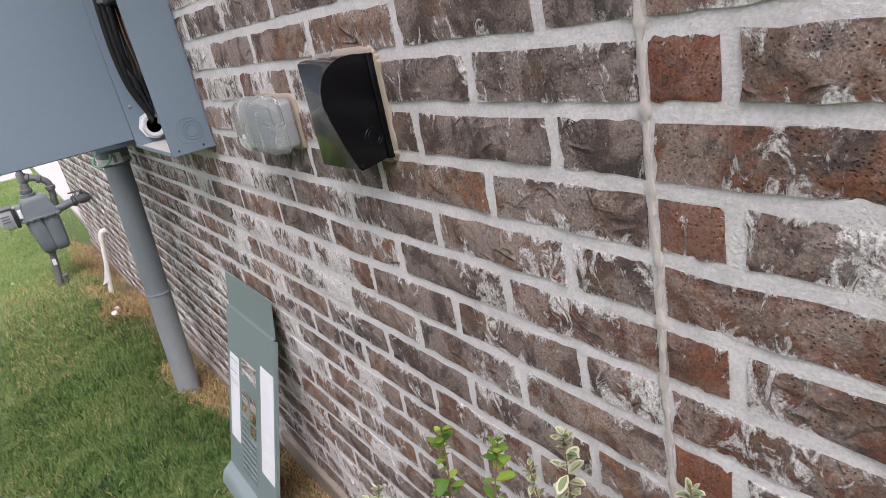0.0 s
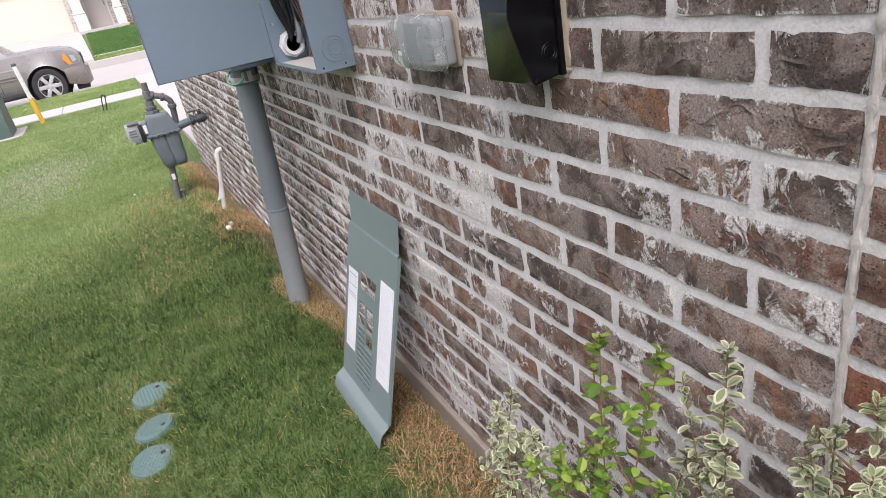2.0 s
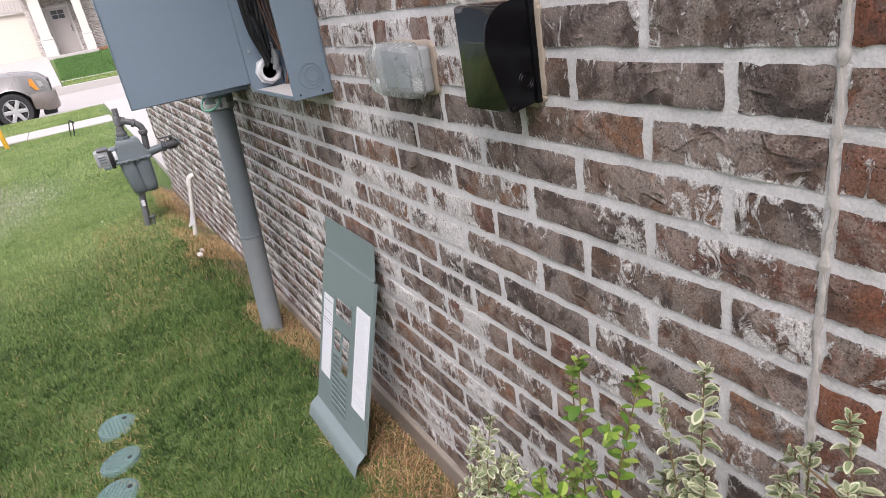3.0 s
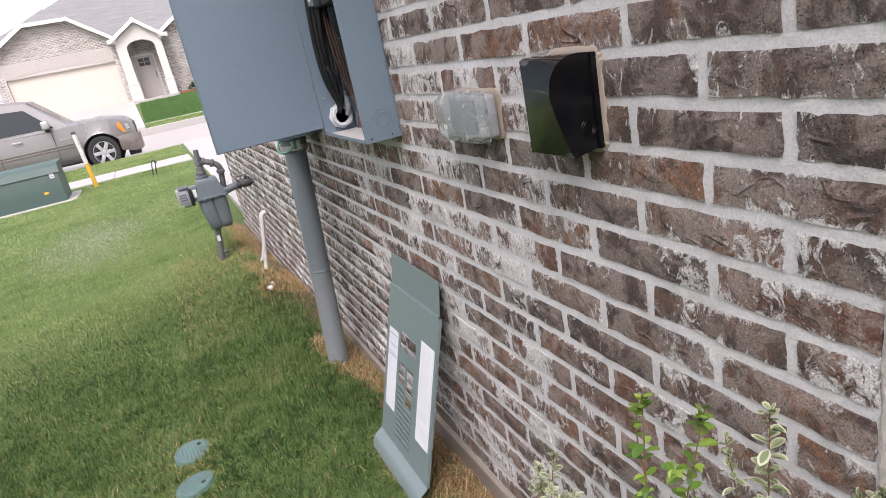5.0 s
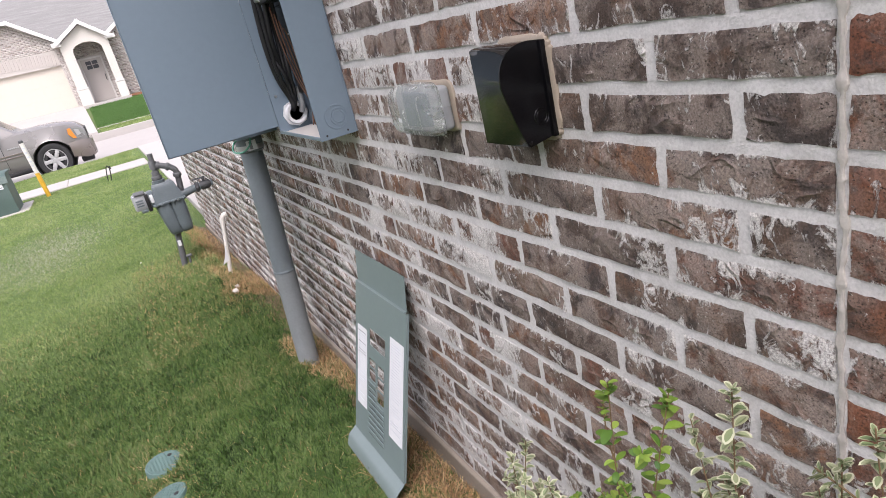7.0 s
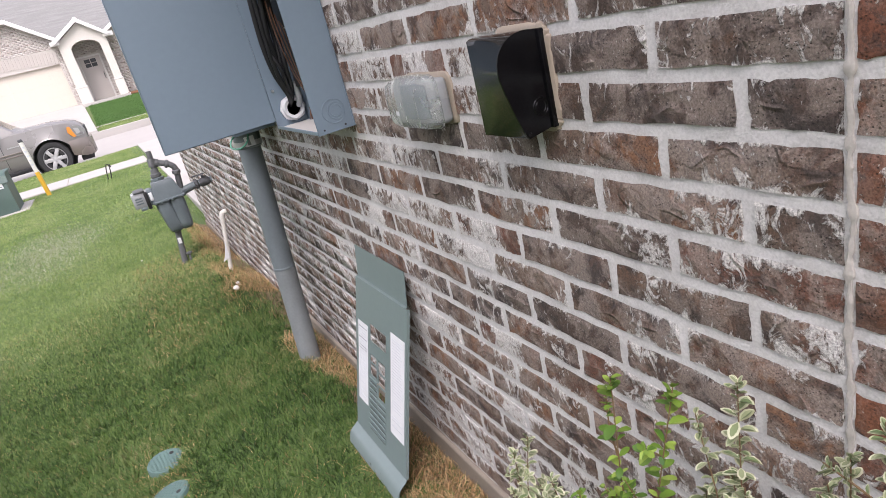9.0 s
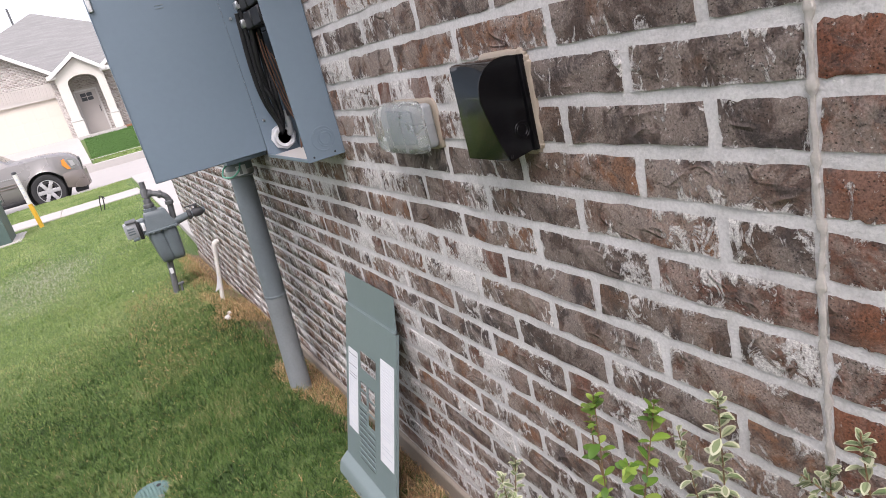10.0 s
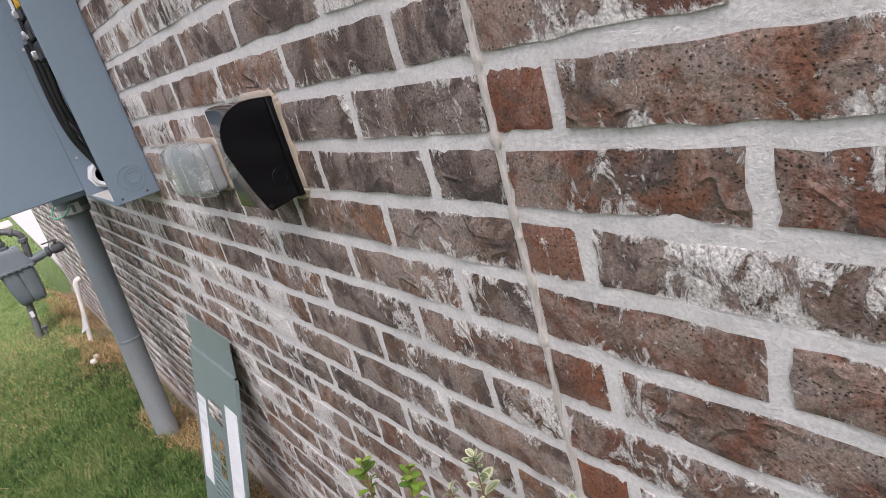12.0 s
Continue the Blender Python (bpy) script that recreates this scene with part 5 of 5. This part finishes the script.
    gd = part("garage_door", B(slab((gd_l, Y + 0.12, base - 0.55), (gd_r, Y + 0.16, gd_t))), M_GARAGE, h, "cream panelled garage door")
    for r in range(4):
        for c in range(8):
            x = gd_l + (gd_r - gd_l) * (c + 0.08) / 8
            z = base - 0.5 + r * 0.58
            part("door_panel", B(slab((x, Y + 0.115, z), (x + (gd_r - gd_l) / 8 * 0.84, Y + 0.125, z + 0.5), 0.004, 1)), M_GARAGE, gd)
    # porch portal with arch
    xl, xr = sx(-0.43), sx(1.53)
    al, ar, spring, crown = sx(0.0), sx(1.2), sz(2.94), sz(3.27)
    outline = [(xl, base - 0.5), (xl, sz(3.35)), ((xl + xr) / 2 + 0.05, sz(4.02)), (xr, sz(3.35)), (xr, base - 0.5), (ar, base - 0.5), (ar, spring)]
    for k in range(1, 12):
        a = math.pi * k / 12
        outline.append(((al + ar) / 2 + (ar - al) / 2 * math.cos(a), spring + (crown - spring) * math.sin(a)))
    outline += [(al, spring), (al, base - 0.5)]
    part("portal", B(prism(outline, (Y - 0.35, Y + 0.1), "y")), M_STUCCO, h, "cream arched entry portal")
    for a, b in ((xl, al), (ar, xr)):
        part("plinth", B(slab((a - 0.04, Y - 0.4, base - 0.5), (b + 0.03, Y - 0.3, base + 0.75), 0.015)), M_STUCCO, h)
        part("band", B(slab((a - 0.05, Y - 0.42, base + 0.75), (b + 0.04, Y - 0.3, base + 0.82), 0.01)), M_TRIM, h)
    back = part("porch_back", B(slab((al - 0.3, Y + 0.95, base - 0.3), (ar + 0.6, Y + 1.1, sz(3.4)))), M_HOUSE_BRICK, h)
    part("porch_side", B(slab((ar + 0.1, Y + 0.1, base - 0.3), (ar + 0.25, Y + 0.95, sz(3.4)))), M_HOUSE_BRICK, h)
    part("porch_side", B(slab((al - 0.3, Y + 0.1, base - 0.3), (al - 0.15, Y + 0.95, sz(3.4)))), M_HOUSE_BRICK, h)
    part("porch_ceiling", B(slab((al - 0.3, Y + 0.1, sz(3.4)), (ar + 0.6, Y + 1.1, sz(3.45)))), M_TRIM, h)
    part("porch_step", B(slab((al - 0.5, Y - 0.9, base - 0.4), (ar + 0.4, Y + 0.95, base + 0.03), 0.02)), M_PAVING, h)
    dl, dr, dt = al + 0.12, al + 1.05, base + 2.06
    door = part("front_door", B(slab((dl, Y + 0.88, base + 0.03), (dr, Y + 0.93, dt), 0.006, 1)), M_DOOR, h, "taupe front door with four small panes")
    part("door_frame", B(slab((dl - 0.08, Y + 0.9, base + 0.03), (dr + 0.08, Y + 0.95, dt + 0.08))), M_TRIM, h)
    for i in range(2):
        for j in range(2):
            x, z = dl + 0.2 + 0.28 * i, dt - 0.47 + 0.2 * j
            part("pane", B(slab((x, Y + 0.872, z), (x + 0.25, Y + 0.882, z + 0.17), 0.003, 1)), M_CARGLASS, door)
    brickwork(back, al - 0.3, ar + 0.6, base, sz(3.4), Y + 0.95, lambda x, z: not (dl - 0.09 < x < dr + 0.09 and z < dt + 0.09), 3)
    part("handle", B(tube([(dr - 0.08, Y + 0.85, base + 0.95), (dr - 0.08, Y + 0.85, base + 1.25)], 0.018, 8)), M_GAS_PIPE, door)
    # roof
    def roof(name, pts, faces, thick=0.12):
        bm = bmesh.new()
        vs = [bm.verts.new(Vector(p) - o) for p in pts]
        for f in faces:
            bm.faces.new([vs[i] for i in f])
        return part(name, bm, M_SHINGLE, h, "grey shingle roof", False)

    ridge = 7.5
    roof("main_roof", [(sx(-7.2), Y + 0.6, sz(3.4)), (sx(7.6), Y + 0.6, sz(3.4)), (sx(7.6), Y + 13, sz(3.4)), (sx(-7.2), Y + 13, sz(3.4)), (-0.75, Y + 6.6, ridge), (-0.6, Y + 6.6, ridge)], [(0, 1, 5, 4), (1, 2, 5), (2, 3, 4, 5), (3, 0, 4)])
    gx = sx(-2.85)
    roof("garage_roof", [(gl - 0.3, Y - 0.3, sz(3.42)), (sx(-3.75), Y - 0.3, top + 0.12), (sx(-1.95), Y - 0.3, top + 0.12), (gr + 0.12, Y - 0.3, sz(3.5)), (gx, Y + 1.6, sz(5.35)), (gx, Y + 5, sz(5.35)), (gl - 0.3, Y + 5, sz(3.42)), (gr + 0.12, Y + 5, sz(3.5))], [(0, 1, 4, 5, 6), (1, 2, 4), (2, 3, 7, 5, 4)])
    px = (xl + xr) / 2 + 0.05
    roof("porch_roof", [(xl - 0.15, Y - 0.5, sz(3.45)), (px, Y - 0.5, sz(4.2)), (xr + 0.15, Y - 0.5, sz(3.38)), (xl - 0.15, Y + 2, sz(3.45)), (px, Y + 2.6, sz(4.2)), (xr + 0.15, Y + 2, sz(3.38))], [(0, 1, 4, 3), (1, 2, 5, 4)])
    roof("front_gable_roof", [(sx(1.2), Y + 0.2, sz(3.3)), (sx(4.3), Y + 0.2, sz(5.3)), (sx(7.4), Y + 0.2, sz(3.3)), (sx(1.2), Y + 4, sz(3.3)), (sx(4.3), Y + 5, sz(5.3)), (sx(7.4), Y + 4, sz(3.3))], [(0, 1, 4, 3), (1, 2, 5, 4)])

    def fascia(points, y):
        for k, (a, b) in enumerate(zip(points, points[1:])):
            a, b = Vector((a[0], 0, a[1])), Vector((b[0], 0, b[1]))
            d = b - a
            turn = -math.atan2(d.z, d.x)
            part("fascia", B(moved(slab((-0.06, -0.03, -0.15), (d.length + 0.06, 0.03, 0.02), 0.004, 1), Matrix.Translation((a.x, y - 0.008 * (k % 2), a.z)) @ Matrix.Rotation(turn, 4, "Y"))), M_TRIM, h, "white painted fascia board")

    fascia([(gl - 0.3, sz(3.42)), (sx(-3.75), top + 0.12), (sx(-1.95), top + 0.12), (gr + 0.12, sz(3.5))], Y - 0.32)
    fascia([(xl - 0.15, sz(3.45)), (px, sz(4.2)), (xr + 0.15, sz(3.38))], Y - 0.53)
    fascia([(sx(1.2), sz(3.3)), (sx(4.3), sz(5.3))], Y + 0.17)
    part("eave_return", B(slab((xr - 0.1, Y - 0.5, sz(3.22)), (xr + 0.35, Y + 0.2, sz(3.4)))), M_TRIM, h)
    part("eave_return", B(slab((xl - 0.3, Y - 0.5, sz(3.28)), (xl + 0.1, Y + 0.0, sz(3.45)))), M_TRIM, h)
    part("vent_pipe", B(tube([(sx(-1.2), Y + 6, ridge - 0.8), (sx(-1.2), Y + 6, ridge + 0.35)], 0.05, 10)), M_GAS_PIPE, h)
    return h


far_house()
structure("driveway_far", prism([(-8, KERB_FAR), (-0.7, KERB_FAR), (-0.85, 35.2), (-8, 35.2)], (-0.2, 0.0), "z"), M_PAVING, "pale concrete driveway across the street")
bpy.data.objects["driveway_far"].data.transform(Matrix(((1, 0, 0, 0), (0, 1, 0, 0), (0, 0.13, 1, -0.13 - 0.13 * KERB_FAR), (0, 0, 0, 1))))
structure("driveway_near", slab((0.06, 6.9, -0.5), (6.0, KERB_NEAR, -0.225), 0.01), M_PAVING, "pale concrete driveway in front of the house")
structure("mulch_bed", slab((1.15, 34.3, 0.4), (6.0, 35.5, 0.82), 0.1), M_MULCH, "bark mulch bed along the house front")


# ---- plants ----
def leaf(bm, base, along, up, size, width=0.42, cup=0.2, bend=0.25):
    """One rounded, folded leaf on a short stalk."""
    side = along.cross(up).normalized()
    nrm = side.cross(along).normalized()
    at = (0.0, 0.12, 0.36, 0.68, 0.9, 1.0)
    half = (0.02, 0.17, 0.46, 0.5, 0.3, 0.04)
    spine = [base + along * size * f + nrm * size * (-bend * f * f) for f in at]
    sp = [bm.verts.new(p) for p in spine]
    for s_ in (-1, 1):
        rim = [bm.verts.new(p + side * s_ * size * width * w + nrm * size * cup * w * 0.6) for p, w in zip(spine, half)]
        for i in range(5):
            f = (sp[i], sp[i + 1], rim[i + 1], rim[i])
            bm.faces.new(f if s_ > 0 else tuple(reversed(f)))


def shrub(at, stems, seed, label, pale):
    """Loose upright shrub: thin crooked stems with a few leaves in uneven pairs and a small tuft at each tip."""
    rng = random.Random(seed)
    plant = thing("shrub", label, "shrub", at, "young shrubs along the wall")
    o = Vector(at)
    wood, core, edge, green = bmesh.new(), bmesh.new(), bmesh.new(), bmesh.new()

    def one(p, way, d, size, fresh):
        bend, cup = rng.uniform(-0.1, 0.45), rng.uniform(0.1, 0.5)
        if pale:
            w = rng.uniform(0.42, 0.6)
            leaf(edge, p, way, d, size, w, cup, bend)
            n = way.cross(d).cross(way).normalized() * 0.0007
            for s_ in (-1, 1):
                leaf(core, p + way * size * 0.09 + n * s_, way, d, size * 0.8, w * rng.uniform(0.6, 0.85), cup, bend)
        else:
            leaf(green if fresh else core, p, way, d, size, rng.uniform(0.5, 0.72), cup, bend)

    def shoot(line, first, gap, scale):
        tube(line, [0.0018 - 0.001 * k / (len(line) - 1) for k in range(len(line))], 6, wood)
        total = sum((q - p).length for p, q in zip(line, line[1:]))
        f = first
        spin = rng.uniform(0, 6)
        while f < 0.97:
            i = min(len(line) - 2, int(f * (len(line) - 1)))
            p = line[i].lerp(line[i + 1], f * (len(line) - 1) - i)
            d = (line[i + 1] - line[i]).normalized()
            spin += 1.57 + rng.uniform(-0.6, 0.6)
            for s_ in (0, math.pi):
                if rng.random() < 0.18:
                    continue
                out = d.orthogonal().normalized()
                out.rotate(Matrix.Rotation(spin + s_ + rng.uniform(-0.4, 0.4), 3, d))
                way = (out + d * rng.uniform(-0.15, 0.9)).normalized()
                one(p, way, d, scale * rng.uniform(0.013, 0.027), f > 0.6 or rng.random() < 0.35)
            f += gap * rng.uniform(0.7, 1.5) / total
        d = (line[-1] - line[-2]).normalized()
        for k in range(13):
            out = d.orthogonal().normalized()
            out.rotate(Matrix.Rotation(k * 2.4 + rng.uniform(-0.4, 0.4), 3, d))
            way = (out * rng.uniform(0.35, 1.2) + d * rng.uniform(0.1, 1.0)).normalized()
            one(line[-1] - d * rng.uniform(0.0, 0.028), way, d, scale * rng.uniform(0.008, 0.018), True)

    for tip in stems:
        tip = Vector(tip) - o
        bow = lambda r: Vector((rng.uniform(-r, r), rng.uniform(-r, r), 0))  # noqa: E731
        line = curve([Vector((0, 0, -0.03)) + bow(0.012), tip * 0.4 + bow(0.03), tip * 0.75 + bow(0.022), tip], 8)
        shoot(line, 0.3, 0.014 if pale else 0.019, 0.95 if pale else 0.95)
        for _ in range(3):
            k = int(len(line) * rng.uniform(0.5, 0.85))
            q = line[k] + Vector((rng.uniform(-0.05, 0.035), rng.uniform(-0.05, 0.05), rng.uniform(0.03, 0.08)))
            shoot(curve([line[k], line[k].lerp(q, 0.5) + bow(0.006), q], 4), 0.45, 0.02, 0.85)
    joined = [part("stem", wood, M_STEM, plant)]
    if pale:
        joined.append(part("leaf_margin", edge, M_LEAF_EDGE, plant, "cream leaf margins"))
        joined.append(part("foliage", core, M_LEAF_CORE, plant, "grey-green leaf centres"))
    else:
        edge.free()
        joined.append(part("foliage", green, M_LEAF, plant, "bright green leaves"))
        joined.append(part("lower_foliage", core, M_LEAF_DARK, plant, "dark green leaves"))
    for ob in joined:
        ob["kind"] = "stuff"
    return plant


GREEN = "young bright green shrub growing against the brick wall"
PALE = "young variegated cream-edged shrub growing against the brick wall"
shrub((-0.2, 0.2, -0.1), [(-0.134, 0.226, 0.757), (-0.118, 0.135, 0.775), (-0.2, 0.25, 0.57), (-0.15, 0.11, 0.6), (-0.24, 0.17, 0.5), (-0.1, 0.3, 0.48), (-0.17, 0.2, 0.55), (-0.22, 0.22, 0.62)], 1, GREEN, False)
shrub((-0.14, 0.06, -0.1), [(-0.06, 0.092, 0.77), (-0.07, 0.15, 0.7), (-0.1, 0.06, 0.66), (-0.06, 0.11, 0.62), (-0.15, 0.1, 0.55), (-0.05, 0.16, 0.56), (-0.12, 0.02, 0.6)], 2, PALE, True)
shrub((-0.13, -0.09, -0.1), [(-0.076, -0.075, 0.815), (-0.09, -0.03, 0.72), (-0.05, -0.03, 0.73), (-0.11, -0.1, 0.74), (-0.07, -0.05, 0.66), (-0.13, -0.02, 0.62)], 3, PALE, True)
shrub((-0.17, 0.5, -0.1), [(-0.14, 0.47, 0.52), (-0.15, 0.52, 0.46), (-0.13, 0.44, 0.44), (-0.18, 0.5, 0.4), (-0.11, 0.5, 0.38)], 4, PALE, True)
shrub((-0.36, 0.62, -0.11), [(-0.355, 0.66, 0.2), (-0.38, 0.62, 0.14), (-0.33, 0.6, 0.12)], 5, PALE, True)


def tuft(at, size, seed):
    rng = random.Random(seed)
    t = thing("bush", "small dark green bush in the mulch bed", "bush", at)
    bm = bmesh.new()
    for _ in range(260):
        d = Vector((rng.gauss(0, 1), rng.gauss(0, 1), abs(rng.gauss(0, 1)) + 0.2)).normalized()
        leaf(bm, d * size * rng.uniform(0.3, 1.0), d, Vector((0.1, 0.2, 1)), size * 0.35, 0.5)
    part("foliage", bm, M_LEAF_DARK, t)


tuft((2.05, 34.6, 0.82), 0.28, 7)


# ---- grass and straw ----
def blades(name, x0, x1, y0, y1, count, height, width, material, keep, flat=0.35, seed=1):
    rng = np.random.default_rng(seed)
    x = rng.uniform(x0, x1, count)
    y = rng.uniform(y0, y1, count)
    ok = keep(x, y, rng)
    x, y = x[ok], y[ok]
    n = len(x)
    z = level(x, y) - 0.004
    a = rng.uniform(0, 2 * np.pi, n)
    clump = np.sin(31 * x + 9 * np.sin(7 * y)) * np.sin(27 * y + 8 * np.sin(6 * x))
    h = height * rng.uniform(0.4, 1.2, n) * (1 + 0.35 * clump)
    lean = flat * rng.uniform(0.2, 1.5, n)
    la = rng.uniform(0, 2 * np.pi, n) + 2.5 * np.sin(9 * x + 3 * np.sin(5 * y)) + 2.0 * np.sin(8 * y)
    dx, dy = np.cos(a) * width / 2, np.sin(a) * width / 2
    lx, ly = np.cos(la) * lean * h, np.sin(la) * lean * h
    p = np.stack([x, y, z], -1)
    side = np.stack([dx, dy, 0 * dx], -1)
    midp = p + np.stack([lx * 0.4, ly * 0.4, h * 0.6], -1)
    tip = p + np.stack([lx, ly, h * np.sqrt(np.clip(1 - 0.5 * lean ** 2, 0.1, 1))], -1)
    verts = np.stack([p - side, p + side, midp + side * 0.7, midp - side * 0.7, tip], 1).reshape(-1, 3)
    i = np.arange(n) * 5
    faces = np.concatenate([np.stack([i, i + 1, i + 2], -1), np.stack([i, i + 2, i + 3], -1), np.stack([i + 3, i + 2, i + 4], -1)])
    ob = new(name, raw_mesh(name, verts, faces, material))
    return ob


def wave(x, y):
    return np.sin(5.3 * x + 1.7 * y) * np.sin(2.9 * y - 1.1 * x) * 0.5 + 0.25 * np.sin(11 * x + 3) * np.sin(9.0 * y)


def lawn_keep(x, y, rng):
    near_lid = np.min([np.hypot(x - lx, y - ly) for lx, ly in ((-0.853, 2.19), (-0.866, 1.955), (-0.892, 1.765))], axis=0)
    edge = 0.17 + 0.09 * wave(x * 0.3, y * 1.4)
    ok = (x < -edge) | (rng.random(len(x)) < 0.4)
    ok &= near_lid > 0.083
    ok &= ~((x > 0.05))
    worn = np.hypot((x + 1.55) / 0.55, (y - 7.6) / 1.3)
    ok &= rng.random(len(x)) < np.clip(worn - 0.35, 0.25, 1)
    return ok & (rng.random(len(x)) < 0.8 + 0.25 * wave(x, y))


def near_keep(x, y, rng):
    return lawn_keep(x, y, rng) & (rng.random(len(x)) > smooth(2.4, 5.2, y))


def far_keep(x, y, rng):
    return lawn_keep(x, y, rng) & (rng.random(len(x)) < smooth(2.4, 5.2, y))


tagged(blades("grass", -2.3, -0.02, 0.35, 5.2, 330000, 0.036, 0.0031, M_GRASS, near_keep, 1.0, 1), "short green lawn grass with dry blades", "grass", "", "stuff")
# from here on the blades take the glare-brightened colour of the far lawn
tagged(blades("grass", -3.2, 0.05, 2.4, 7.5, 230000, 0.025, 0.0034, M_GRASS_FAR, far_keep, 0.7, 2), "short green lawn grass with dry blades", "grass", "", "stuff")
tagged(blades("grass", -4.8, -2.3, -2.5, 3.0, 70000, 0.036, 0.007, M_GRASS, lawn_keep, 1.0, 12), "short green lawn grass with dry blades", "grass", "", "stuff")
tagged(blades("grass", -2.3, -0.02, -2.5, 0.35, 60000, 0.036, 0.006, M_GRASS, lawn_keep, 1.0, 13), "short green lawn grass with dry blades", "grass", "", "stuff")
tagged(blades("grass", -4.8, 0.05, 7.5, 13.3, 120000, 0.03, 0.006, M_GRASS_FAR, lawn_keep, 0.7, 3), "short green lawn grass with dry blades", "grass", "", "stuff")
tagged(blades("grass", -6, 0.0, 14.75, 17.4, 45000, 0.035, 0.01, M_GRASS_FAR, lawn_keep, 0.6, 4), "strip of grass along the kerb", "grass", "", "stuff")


def straw_keep(x, y, rng):
    edge = np.interp(y, [1.6, 2.1, 2.7, 3.4], [0.23, 0.2, 0.2, 0.26]) + 0.1 * wave(x * 0.3 + 2, y * 1.3)
    patch = (wave(x * 0.2, y * 0.9) > -0.12) | (y < 1.6)
    return (x > -edge) & patch & ((y < 2.5) | (rng.random(len(x)) < np.where(y < 4.0, 0.8, 0.45)))


tagged(blades("straw", -0.42, 0.0, 0.3, 6.4, 60000, 0.042, 0.0022, M_STRAW, straw_keep, 1.35, 5), "dry straw and dead grass along the foundation", "straw", "", "stuff")
tagged(blades("straw", -1.9, -0.1, 0.9, 5.0, 9000, 0.035, 0.0018, M_STRAW, lambda x, y, rng: rng.random(len(x)) < 0.55 + 0.6 * wave(x * 1.7 + 1, y * 1.3), 1.4, 9), "scattered dead blades in the lawn", "straw", "", "stuff")
tagged(blades("straw", -1.0, -0.74, 1.6, 2.32, 900, 0.026, 0.0026, M_STRAW, lambda x, y, rng: rng.random(len(x)) < 0.8, 1.35, 6), "dry straw round the valve box lids", "straw", "", "stuff")
tagged(blades("straw", -0.8, -0.12, 3.1, 5.3, 6000, 0.03, 0.0026, M_STRAW, lambda x, y, rng: rng.random(len(x)) < 0.6, 1.35, 7), "dry straw round the gas meter foot", "straw", "", "stuff")
tagged(blades("straw", -2.6, -0.8, 6.0, 9.6, 30000, 0.028, 0.005, M_STRAW_PALE, lambda x, y, rng: np.hypot((x + 1.6) / 0.75, (y - 7.7) / 1.6) < rng.random(len(x)), 1.3, 8), "bleached worn patch in the lawn", "straw", "", "stuff")
tagged(blades("grass", -0.65, 8.0, 29.2, 34.4, 110000, 0.06, 0.018, M_GRASS_STREET, lambda x, y, rng: rng.random(len(x)) < 0.9, 0.6, 10), "green front lawn across the street", "grass", "", "stuff")
tagged(blades("grass", -0.6, 8.0, 27.8, 28.88, 20000, 0.05, 0.02, M_GRASS_FAR, lambda x, y, rng: rng.random(len(x)) < 0.8, 0.6, 11), "thin dry grass strip along the far kerb", "grass", "", "stuff")
